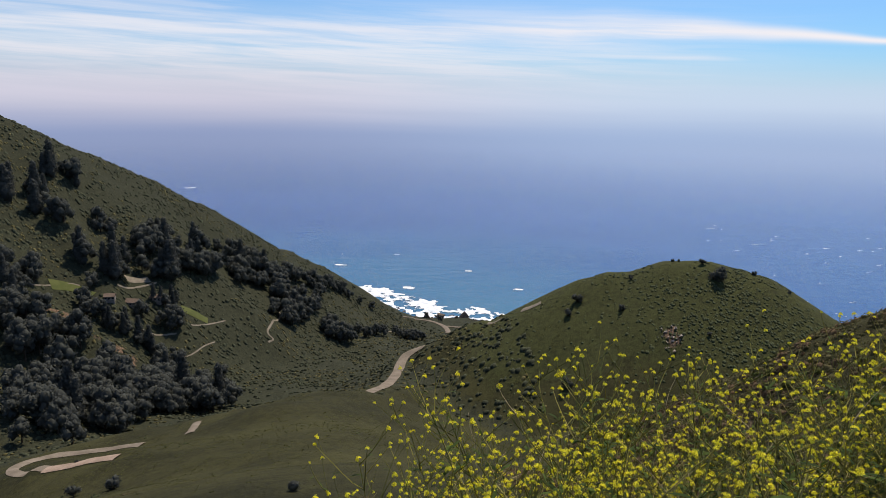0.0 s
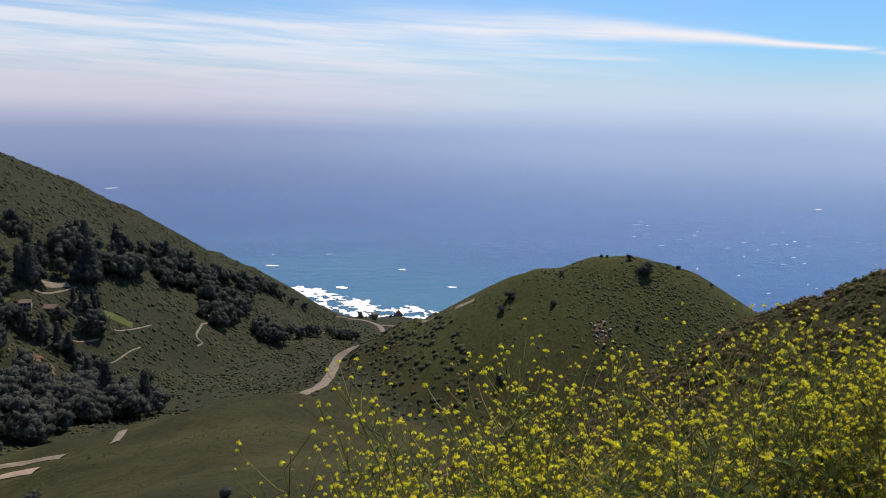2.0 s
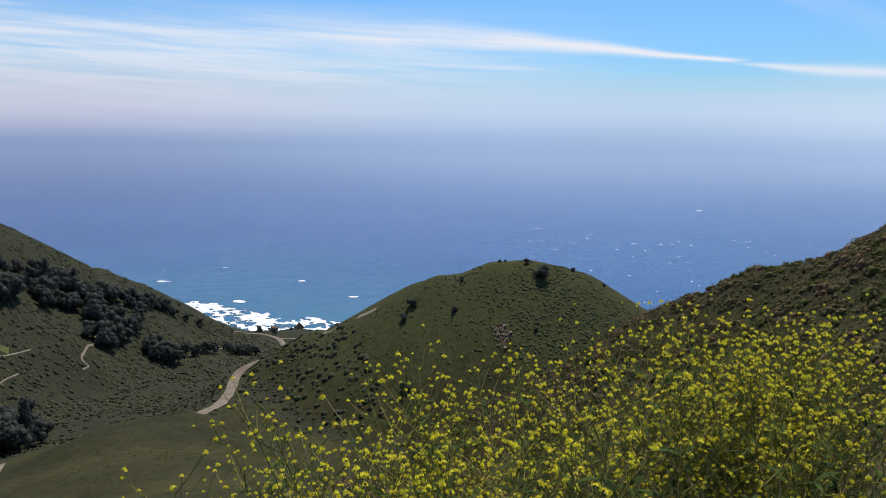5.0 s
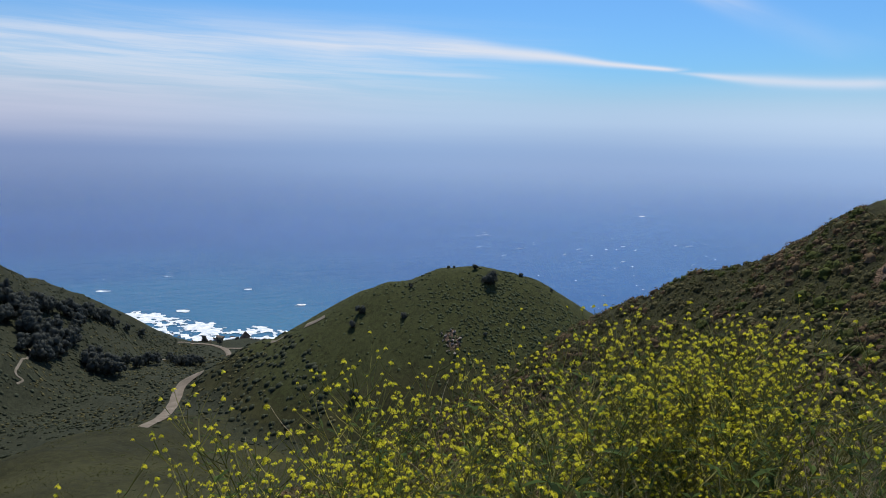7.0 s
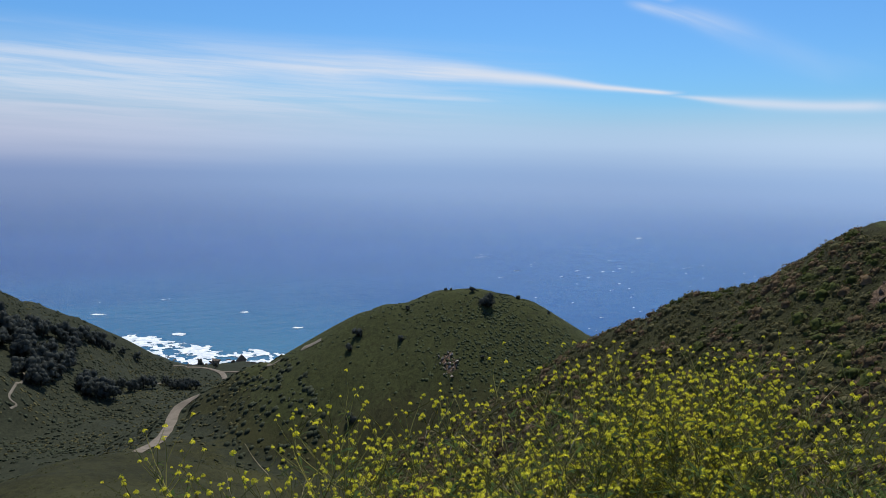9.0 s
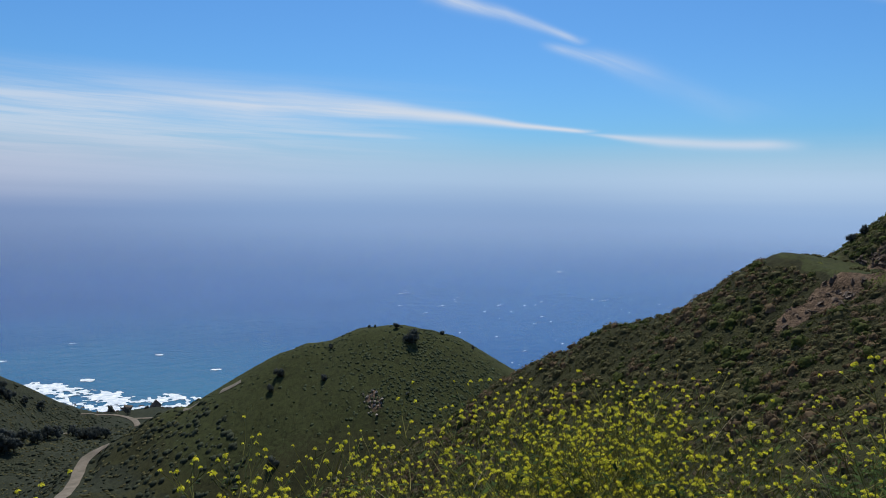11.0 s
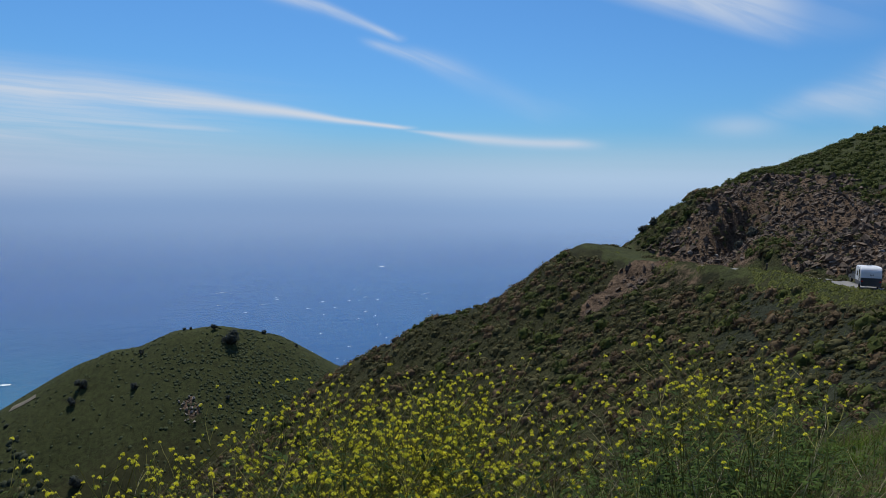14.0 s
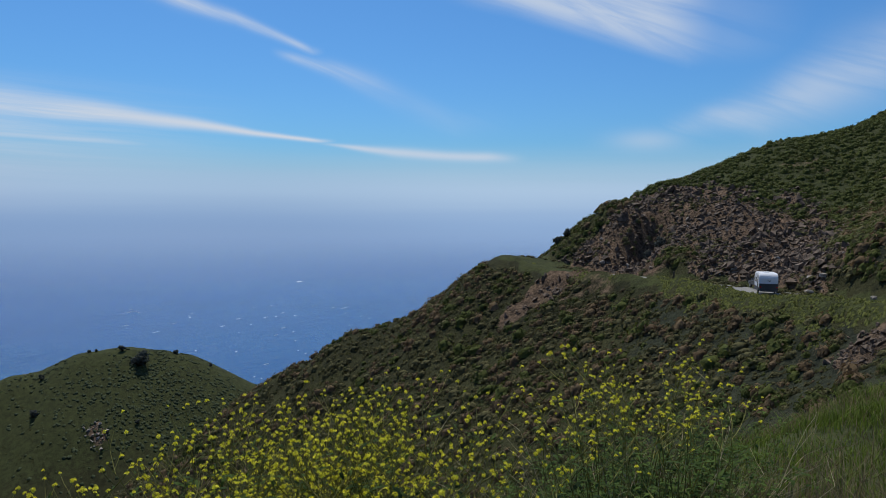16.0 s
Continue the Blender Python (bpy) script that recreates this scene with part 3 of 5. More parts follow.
# ---- roads and paths, laid on the ground ----
def smooth_line(points, step):
    """A rounded line through the points, with a place every so many metres."""
    pts = np.array(points, float)
    for _ in range(2):
        a, b = pts[:-1] * 0.75 + pts[1:] * 0.25, pts[:-1] * 0.25 + pts[1:] * 0.75
        pts = np.concatenate([pts[:1], np.stack([a, b], 1).reshape(-1, 2), pts[-1:]])
    run = np.concatenate([[0], np.cumsum(np.hypot(*np.diff(pts, axis=0).T))])
    at = np.linspace(0, run[-1], max(int(run[-1] / step), 3))
    return np.stack([np.interp(at, run, pts[:, 0]), np.interp(at, run, pts[:, 1])], 1)


CLEARED = []


def strip(name, points, width, lift, mat, label, category="road", across=5, seed=3, level=False):
    line = smooth_line(points, max(width * 0.25, 0.6))
    CLEARED.append(([(*p, width / 2 + 0.8) for p in points], width / 2 + 0.8))
    way = np.gradient(line, axis=0)
    way /= np.hypot(way[:, 0], way[:, 1])[:, None]
    side = np.stack([-way[:, 1], way[:, 0]], 1)
    rng = np.random.RandomState(seed)
    wobble = np.convolve(rng.uniform(0.8, 1.15, len(line) + 4), np.ones(5) / 5, "valid")
    verts = []
    for s in np.linspace(-1, 1, across):
        p = line + side * (s * width / 2 * wobble)[:, None]
        z = ground_at(p[:, 0], p[:, 1])
        verts.append(np.column_stack([p, z]))
    verts = np.array(verts)
    if level:
        middle = np.max(verts[:, :, 2], axis=0)
        for k in range(across):
            verts[k, :, 2] = middle
    verts[:, :, 2] += lift
    verts[0, :, 2] -= 0.5 * lift
    verts[-1, :, 2] -= 0.5 * lift
    count = len(line)
    faces = [(a * count + i, a * count + i + 1, (a + 1) * count + i + 1, (a + 1) * count + i) for a in range(across - 1) for i in range(count - 1)]
    ob = mesh_object(name, verts.reshape(-1, 3), np.array(faces)[:, ::-1], mat, smooth=True)
    return tagged(ob, label, category, kind="structure")


strip("road", [p[:2] for p in UPPER_ROAD[:8]] + [(93, 48)], 4.8, 0.05, ASPHALT, "narrow grey asphalt mountain road cut into the hillside", across=7)
strip("road", HAIRPIN, 3.4, 0.3, DIRT_ROAD, "pale hairpin road on a grassy spur", across=5)
strip("road", PULLOUT, 4.0, 0.4, PINK_SOIL, "pinkish bare turnout beside the hairpin road")
strip("road", [(-47, 204), (-48, 213), (-48.5, 222)], 2.8, 0.3, DIRT_ROAD, "pale stretch of road on a grassy spur")
strip("road", FOOT_ROAD, 5.2, 0.5, DIRT_ROAD, "pale road that bends round the foot of a grassy hill", level=True)
strip("road", [(84, 600), (86, 625), (85, 645), (78, 668), (66, 676), (50, 680)], 5.0, 0.8, DIRT_ROAD, "pale coast road above the surf")
strip("road", [(85, 640), (100, 628), (118, 612)], 4.0, 0.9, DIRT_ROAD, "pale side road to a turnout above the surf")
strip("trail", [(24, 604), (34, 614), (42, 618), (53, 609)], 2.2, 0.5, TRAIL, "pale dirt pull-out in the valley mouth", "path")
strip("trail", [(-58, 496), (-54, 502), (-60, 503), (-58, 514), (-56, 528), (-53, 545), (-57, 553)], 1.3, 0.4, TRAIL, "pale footpath in zigzags on a scrubby slope", "path")
strip("trail", [(-104, 470), (-102, 472), (-93, 485), (-86, 494)], 1.1, 0.35, TRAIL, "pale footpath along a scrubby slope", "path")
strip("trail", [(-128, 447), (-124, 448), (-117, 453), (-110, 457)], 1.1, 0.35, TRAIL, "pale footpath below the trees", "path")
strip("trail", [(-109, 438), (-101, 442), (-96, 451), (-94, 457), (-89, 469)], 0.9, 0.3, TRAIL, "pale footpath climbing a scrubby slope", "path")
strip("trail", [(-189, 435), (-178, 446), (-172, 456), (-166, 458)], 1.2, 0.4, TRAIL, "pale drive to the houses among trees", "path")
strip("trail", [(-148, 471), (-144, 475), (-140, 482), (-130, 494)], 1.4, 0.4, TRAIL, "pale drive past the houses among trees", "path")
strip("trail", [(84, 338), (88, 334), (92, 333)], 4.0, 0.5, TRAIL, "bare pale scrape on a grassy hill", "path")
strip("trail", [(69, 349), (76, 346)], 2.6, 0.4, TRAIL, "small bare scrape on a grassy hill", "path")
for line, width in (([(-179, 447), (-168, 455), (-157, 452)], 8.0), ([(-112, 482), (-104, 484), (-96, 485)], 7.0)):
    strip("lawn", line, width, 0.5, LAWN, "mown green lawn below the houses", "lawn")
strip("clearing", [(-147, 485), (-141, 490), (-135, 495)], 6.0, 0.5, TRAIL, "bare tan clearing behind the houses", "clearing")


def clear(x, y):
    """Where no road, path or lawn lies."""
    free = np.ones(x.shape)
    for line, wide in CLEARED:
        inside = (x > min(p[0] for p in line) - wide) & (x < max(p[0] for p in line) + wide) & (y > min(p[1] for p in line) - wide) & (y < max(p[1] for p in line) + wide)
        free = np.where(inside & (near_line(x, y, line)[0] < wide), 0.0, free)
    return free


# ---- surf ----
def surf():
    xs, ys = np.arange(-60, 330, 1.5), np.arange(560, 1040, 1.5)
    x, y = np.meshgrid(xs, ys, indexing="ij")
    depth = -land(x, y)
    belt = smoothstep(depth, -0.5, 0.6) * smoothstep(depth, 11, 4)
    swirl = rough(x * 0.8 + y * 0.3, (y - x * 0.35) * 0.6, 16, 5, 90) + 0.5 * rough(x, y * 0.45, 4, 3, 95)
    lace = 1 - 2.2 * np.abs(rough(x * 0.7 + y * 0.2, (y - x * 0.3) * 0.45, 8, 3, 92))
    mask = belt * (0.45 + 0.7 * swirl + 0.5 * lace) + 0.5 * smoothstep(depth, 4.5, 1.0) * (depth > -0.3)
    off = near_line(x, y, [(12, 812, 0), (45, 785, 0), (62, 755, 0), (84, 728, 0), (104, 702, 0), (122, 684, 0)])[0]
    thread = 1 - 2.6 * np.abs(rough(x * 0.3 + y * 0.1, y - x * 0.2, 5, 3, 93))
    reef = smoothstep(off, 40, 8) * (0.50 + 0.55 * swirl + 0.5 * lace + 0.3 * thread) + 0.6 * smoothstep(off, 24, 6)
    for bx, by, long, deep in ((-13, 1030, 14, 7), (-14, 954, 17, 8), (152, 905, 10, 7), (194, 802, 12, 7), (66, 818, 16, 12)):
        reef = np.maximum(reef, smoothstep(np.hypot((x - bx) / long, (y - by + 0.2 * (x - bx)) / deep), 1.0, 0.2) * (0.75 + 0.6 * lace))
    mask = np.maximum(mask, reef * (depth > -0.2))
    keep = mask > 0.60
    ids = np.arange(x.size).reshape(x.shape)
    cell = keep[:-1, :-1] & keep[1:, 1:] & keep[1:, :-1] & keep[:-1, 1:]
    a, b, c, d = ids[:-1, :-1][cell], ids[1:, :-1][cell], ids[1:, 1:][cell], ids[:-1, 1:][cell]
    z = 0.25 + 0.35 * np.clip(mask - 0.6, 0, 1) + 0.15 * rough(x, y, 3, 2, 98)
    verts = np.stack([x, y, z], -1).reshape(-1, 3)
    faces = np.stack([a, b, c, d], 1)
    used = np.unique(faces)
    again = np.zeros(len(verts), int)
    again[used] = np.arange(len(used))
    return mesh_object("surf", verts[used], again[faces], FOAM, smooth=True)


tagged(surf(), "white breaking surf along the rocky shore", "surf", kind="stuff")


def whitecaps():
    rng = np.random.RandomState(12)
    verts, faces = [], []
    spots = [(-419, 1957, 40, 13), (1208, 1421, 26, 8)]
    for _ in range(75):
        r, az = rng.uniform(780, 1450), radians(rng.uniform(0, 62) if rng.rand() < 0.15 else rng.uniform(28, 54))
        spots.append((r * math.sin(az), r * math.cos(az), rng.gamma(2.0, 3.0) * r / 1100 + 4, rng.uniform(0.2, 0.55) * r / 1100))
    for x, y, long, deep in spots:
        base, turns = len(verts), 12
        for k in range(turns):
            t = 2 * math.pi * k / turns
            w = rng.uniform(0.6, 1.15)
            verts.append((x + math.cos(t) * long / 2 * w, y + math.sin(t) * deep * w + math.cos(t) * long * 0.12, 0.35))
        verts.append((x, y, 0.8))
        faces += [(base + k, base + (k + 1) % turns, base + turns) for k in range(turns)]
    return mesh_object("whitecaps", verts, faces, HAZED_FOAM, smooth=True)


tagged(whitecaps(), "small scattered whitecaps on the open sea", "waves", kind="stuff")


# ---- scrub ----
def clump(rng, seg, rings, leaves, leaf, flat=0.8):
    """A lumpy dome about one metre in radius with loose leaves over it: places and triangles."""
    lumps = rng.normal(size=(5, 3))
    lumps /= np.linalg.norm(lumps, axis=1)[:, None]

    def out(v):
        return 0.72 + 0.38 * max(0, np.max(lumps @ v))

    verts, faces = [], []
    for k in range(rings):
        up = -0.12 + 1.42 * k / rings
        for j in range(seg):
            t = 2 * math.pi * (j + 0.5 * (k % 2)) / seg + rng.uniform(-0.2, 0.2)
            v = np.array((math.cos(t) * math.cos(up), math.sin(t) * math.cos(up), math.sin(up)))
            verts.append(v * out(v) * rng.uniform(0.62, 0.95) * (1, 1, flat))
    v = np.array((0.0, 0.0, 0.85))
    verts.append(v * out(v) * (1, 1, flat))
    for k in range(rings - 1):
        for j in range(seg):
            a, b = k * seg + j, k * seg + (j + 1) % seg
            faces += [(a, b, b + seg), (a, b + seg, a + seg)]
    faces += [((rings - 1) * seg + j, (rings - 1) * seg + (j + 1) % seg, rings * seg) for j in range(seg)]
    for i in range(leaves):
        v = rng.normal(size=3)
        v /= np.linalg.norm(v)
        v[2] = abs(v[2])
        p = v * out(v) * rng.uniform(0.8, 1.12) * (1, 1, flat)
        face = v + rng.normal(size=3) * 0.3
        a = np.cross(face, rng.normal(size=3))
        b = np.cross(face, a)
        a, b = a / np.linalg.norm(a), b / np.linalg.norm(b)
        s = leaf * rng.uniform(0.6, 1.3)
        faces.append((len(verts), len(verts) + 1, len(verts) + 2))
        verts += [p + a * s * 0.6, p - a * s * 0.35 + b * s * 0.4, p - a * s * 0.35 - b * s * 0.4]
    return np.array(verts), np.array(faces)


NEAR, MIDDLE, FAR = (7, 2, 46, 0.34), (6, 2, 16, 0.46), (6, 2, 0, 0.5)


def scrub(name, mat, label, x, y, size, grain, seed, flat=0.8, category="bushes", patchy=0.0):
    """Many clumps as one mesh, standing on the ground; patchy lets neighbours share their tint."""
    rng = np.random.RandomState(seed)
    kinds = [clump(rng, *grain, flat) for _ in range(8)]
    shapes, tris = np.array([v for v, f in kinds]), kinds[0][1]
    count = len(x)
    pick = shapes[rng.randint(0, 8, count)]
    turn, tall = rng.uniform(0, 2 * math.pi, count), rng.uniform(0.75, 1.25, count)
    c, s = np.cos(turn)[:, None], np.sin(turn)[:, None]
    px, py = pick[..., 0] * c - pick[..., 1] * s, pick[..., 0] * s + pick[..., 1] * c
    k = size[:, None]
    px, py = px * k + x[:, None], py * k + y[:, None]
    hug = 1.0 if grain[2] < 10 else 0.35
    z = hug * ground_at(px, py) + (1 - hug) * ground_at(x, y)[:, None] + pick[..., 2] * k * tall[:, None] - 0.07 * k
    verts = np.stack([px, py, z], -1).reshape(-1, 3)
    tint = rng.beta(1.6, 1.6, count) * (1 - patchy) + patchy * smoothstep(rough(x, y, 7, 3, seed + 500), -0.8, 0.8)
    faces = (tris[None] + np.arange(count)[:, None, None] * shapes.shape[1]).reshape(-1, 3)
    ob = mesh_object(name, verts, faces, mat, smooth=True, attributes={"tint": ("FLOAT", np.repeat(tint, shapes.shape[1]))})
    return tagged(ob, label, category, kind="stuff")


def scatter(seed, count, x0, x1, y0, y1, keep):
    rng = np.random.RandomState(seed)
    x, y = rng.uniform(x0, x1, count), rng.uniform(y0, y1, count)
    ok = rng.uniform(0, 1, count) < keep(x, y)
    return x[ok], y[ok], rng


def on_right(x, y):
    """How thick the scrub stands on the near hills."""
    d, zr, side = road_side(x, y, UPPER_ROAD)
    free = np.where(side > 0, d > 5.9 + 1.0 * lattice(x / 3, y / 3, 8), d > 5.5)
    slide = (1 - scar_shape(x, y)) * (1 - 0.7 * smoothstep(d, 13, 8) * smoothstep(x, 56, 62) * smoothstep(x, 84, 78) * smoothstep(rough(x, y, 6, 2, 72), 0.0, 0.6)) * smoothstep(np.hypot((x - 57.5) / 2.6, (y - 7.6) / 2.2), 0.9, 1.3) * (np.hypot(x - 95, y - 61) > 4.5)
    seen = (behind(x, y, RIGHT_HILL) < 5) | (near_line(x, y, RIGHT_SPUR)[0] < 30)
    return free * np.where(side > 0, slide, 1.0) * (np.hypot(x, y) > 14) * seen * (x - 0.45 * y > -18) * (y > 0.02 * x - 1)


def behind(x, y, line):
    """How far a place lies beyond a ridge, seen from the road."""
    d, z, side = road_side(x, y, line)
    return -d * side


def blotch(x, y, size, seed, low, high):
    return smoothstep(rough(x, y, size, 3, seed), low, high)


x, y, rng = scatter(1, 21000, 14, 112, -8, 165, lambda x, y: on_right(x, y) * (1 - cut_face(x, y)) * (0.75 + 0.25 * blotch(x, y, 9, 31, -0.9, -0.1)))
size, near = np.clip(rng.gamma(3.2, 0.135, len(x)), 0.18, 1.1), np.hypot(x, y) < 62
scrub("scrub", SAGE, "grey-green sage scrub on the steep slope", x[~near], y[~near], size[~near], MIDDLE, 2, 0.75, patchy=0.45)
scrub("scrub", SAGE, "grey-green sage scrub on the slope below the road bank", x[near], y[near], size[near] * 0.8, NEAR, 65, 0.75, patchy=0.45)
x, y, rng = scatter(3, 6500, 14, 112, -8, 165, lambda x, y: on_right(x, y) * (1 - cut_face(x, y)) * blotch(x, y, 12, 33, -0.1, 0.45))
size, near = np.clip(rng.gamma(3.2, 0.18, len(x)), 0.25, 1.3), np.hypot(x, y) < 62
scrub("scrub", GREEN_SCRUB, "fresh green bushes among the sage", x[~near], y[~near], size[~near], MIDDLE, 4, 0.95, patchy=0.3)
scrub("scrub", GREEN_SCRUB, "fresh green bushes among the sage", x[near], y[near], size[near] * 0.85, NEAR, 66, 0.95, patchy=0.3)
x, y, rng = scatter(5, 9500, 14, 112, -8, 165, lambda x, y: on_right(x, y) * (1 - cut_face(x, y)) * blotch(x, y, 10, 37, -0.5, 0.3))
size, near = np.clip(rng.gamma(3.2, 0.15, len(x)), 0.2, 1.0), np.hypot(x, y) < 62
scrub("scrub", BROWN_SCRUB, "dry brown brush on the steep slope", x[~near], y[~near], size[~near], MIDDLE, 6, 0.95)
scrub("scrub", BROWN_SCRUB, "dry brown brush on the steep slope", x[near], y[near], size[near] * 0.85, NEAR, 67, 0.95)
x, y, rng = scatter(7, 12000, 70, 180, -30, 66, lambda x, y: on_right(x, y) * (road_side(x, y, UPPER_ROAD)[2] < 0) * (1 - cut_face(x, y)))
scrub("scrub", GREEN_SCRUB, "dense green brush on the hill above the road", x, y, rng.uniform(0.35, 0.85, len(x)), MIDDLE, 8, patchy=0.4)
x, y, rng = scatter(29, 900, 104, 180, -30, 66, lambda x, y: smoothstep(near_line(x, y, RIGHT_HILL)[0], 5, 2))
scrub("scrub", SAGE, "ragged brush along the back of the hill", x, y, rng.uniform(0.2, 0.6, len(x)), MIDDLE, 30, 1.3)
x, y, rng = scatter(61, 9000, 20, 112, -8, 150, lambda x, y: on_right(x, y) * (1 - cut_face(x, y)))
scrub("low_brush", TUSSOCK, "low olive brush and grass between the bushes", x, y, rng.uniform(0.2, 0.5, len(x)), (5, 1, 8, 0.6), 62, 0.6, patchy=0.4)
x, y, rng = scatter(63, 60000, 40, 108, -8, 66, lambda x, y: (road_side(x, y, UPPER_ROAD)[0] > 2.6) * smoothstep(road_side(x, y, UPPER_ROAD)[0] + 4 * blotch(x, y, 6, 72, 0.6, 0.0) - 4 * smoothstep(x, 56, 62) * smoothstep(x, 84, 78), 6.4, 5.8) * (road_side(x, y, UPPER_ROAD)[2] > 0) * (1 - scar_shape(x, y)))
scrub("verge_grass", VERGE, "green grass tufts on the road verge", x, y, rng.uniform(0.10, 0.28, len(x)), (5, 1, 6, 0.55), 64, 1.0, "grass", 0.4)
x, y, rng = scatter(9, 6500, 66, 126, -12, 75, lambda x, y: cut_face(x, y) * blotch(x, y, 7, 39, -0.3, 0.5))
scrub("scrub", SAGE, "low plants between the rocks of the road cut", x, y, rng.uniform(0.2, 0.6, len(x)), MIDDLE, 10)
x, y, rng = scatter(11, 19000, 60, 250, 190, 350, lambda x, y: (0.85 * blotch(x + 0.5 * y, y, 24, 41, -0.5, 0.5) * smoothstep(x, 105, 165) + 0.05) * (behind(x, y, MIDDLE_HILL) > -6))
scrub("scrub", HILL_SCRUB, "low green scrub mottling a rounded hill", x, y, rng.uniform(0.4, 1.3, len(x)), FAR, 12, 0.4, patchy=0.4)
x, y, rng = scatter(13, 16000, -105, 120, 45, 345, lambda x, y: (0.6 * blotch(x, y, 18, 43, -0.5, 0.6) + 0.1) * smoothstep(y - x, 330, 230) * (x - 0.4 * y < 10) * clear(x, y))
scrub("tussocks", TUSSOCK, "grass tussocks on the open slope", x, y, rng.uniform(0.25, 0.75, len(x)) * np.clip(np.hypot(x, y) / 160, 0.5, 1.5), (5, 1, 4, 0.5), 14, 0.3, "grass", 0.5)
x, y, rng = scatter(37, 16000, -75, 50, 30, 190, lambda x, y: (0.7 * blotch(x, y, 11, 44, -0.6, 0.5) + 0.08) * (x - 0.4 * y < 0) * clear(x, y))
scrub("tussocks", TUSSOCK, "olive grass tussocks on the spur below the road", x, y, rng.uniform(0.10, 0.30, len(x)) * np.clip(np.hypot(x, y) / 90, 0.5, 2.0), (5, 1, 4, 0.5), 38, 0.4, "grass", 0.6)
x, y, rng = scatter(15, 450, -105, 120, 60, 360, lambda x, y: blotch(x, y, 14, 45, 0.25, 0.8) * clear(x, y))
scrub("scrub", HILL_SCRUB, "low shrubs dotted over the grassy slope", x, y, rng.uniform(0.4, 1.0, len(x)), MIDDLE, 16, 0.6)
x, y, rng = scatter(17, 19000, -420, 80, 270, 700, lambda x, y: (0.30 + 0.65 * blotch(x, y, 30, 47, -0.5, 0.3)) * (ground_at(x, y) > 3) * (ground_at(x, y) < 260) * (behind(x, y, LEFT_RIDGE) > -8) * clear(x, y))
scrub("scrub", DARK_SCRUB, "dark coastal scrub over the far mountainside", x, y, rng.uniform(0.8, 2.3, len(x)), FAR, 18, 0.75, patchy=0.5)
x, y, rng = scatter(19, 11000, -420, 80, 270, 700, lambda x, y: blotch(x, y, 40, 49, -0.4, 0.3) * (ground_at(x, y) > 3) * (behind(x, y, LEFT_RIDGE) > -8) * clear(x, y))
scrub("scrub", SAGE, "grey-green scrub over the far mountainside", x, y, rng.uniform(0.7, 1.6, len(x)), FAR, 20, 0.65, patchy=0.5)


# ---- trees ----
def crown_mesh(name, mat, rng, leaves, leaf, shape):
    """A ragged crown: a lumpy mass round several centres with loose leaf clumps over it."""
    verts, faces, tint = [], [], []
    centres = shape(rng)
    seg, rings = 7, 3
    for c, r in centres:
        base, own = len(verts), rng.uniform(0.2, 0.7)
        for k in range(rings):
            up = -1.1 + 2.2 * k / (rings - 1)
            for j in range(seg):
                t = 2 * math.pi * (j + 0.5 * (k % 2)) / seg
                verts.append(np.array(c) + np.array((math.cos(t) * math.cos(up), math.sin(t) * math.cos(up), math.sin(up))) * r * rng.uniform(0.55, 0.95))
        verts += [np.array(c) + (0, 0, -0.8 * r), np.array(c) + (0, 0, 0.85 * r)]
        for k in range(rings - 1):
            for j in range(seg):
                a, b = base + k * seg + j, base + k * seg + (j + 1) % seg
                faces += [(a, b, b + seg), (a, b + seg, a + seg)]
        for j in range(seg):
            faces += [(base + (j + 1) % seg, base + j, base + rings * seg), (base + (rings - 1) * seg + j, base + (rings - 1) * seg + (j + 1) % seg, base + rings * seg + 1)]
        tint += [own] * (rings * seg + 2)
    for _ in range(leaves):
        c, r = centres[rng.randint(len(centres))]
        v = rng.normal(size=3)
        v /= np.linalg.norm(v)
        p = np.array(c) + v * r * rng.uniform(0.75, 1.15)
        face = v + rng.normal(size=3) * 0.25
        a = np.cross(face, rng.normal(size=3))
        b = np.cross(face, a)
        a, b = a / np.linalg.norm(a) * leaf, b / np.linalg.norm(b) * leaf
        faces.append((len(verts), len(verts) + 1, len(verts) + 2))
        verts += [p + a, p - a * 0.5 + b * 0.7, p - a * 0.5 - b * 0.7]
        # light from above put into the tint: upward leaves paler, downward ones darker
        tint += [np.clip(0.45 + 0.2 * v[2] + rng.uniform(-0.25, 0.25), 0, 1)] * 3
    return mesh_object(name, np.array(verts), faces, mat, smooth=True, attributes={"tint": ("FLOAT", tint)})


def round_crown(rng):
    return [((math.cos(t) * u * 3.0, math.sin(t) * u * 3.0, 6.0 + rng.uniform(-1.5, 3.2) - u * 1.2), rng.uniform(1.5, 2.6))
            for t, u in zip(rng.uniform(0, 6.3, 13), rng.uniform(0.1, 1.2, 13))]


def cone_crown(rng):
    return [((rng.uniform(-0.5, 0.5) * (1 - z / 15), rng.uniform(-0.5, 0.5) * (1 - z / 15), z), 0.9 + 2.7 * (1 - z / 15)) for z in np.linspace(2.2, 13.2, 12)]


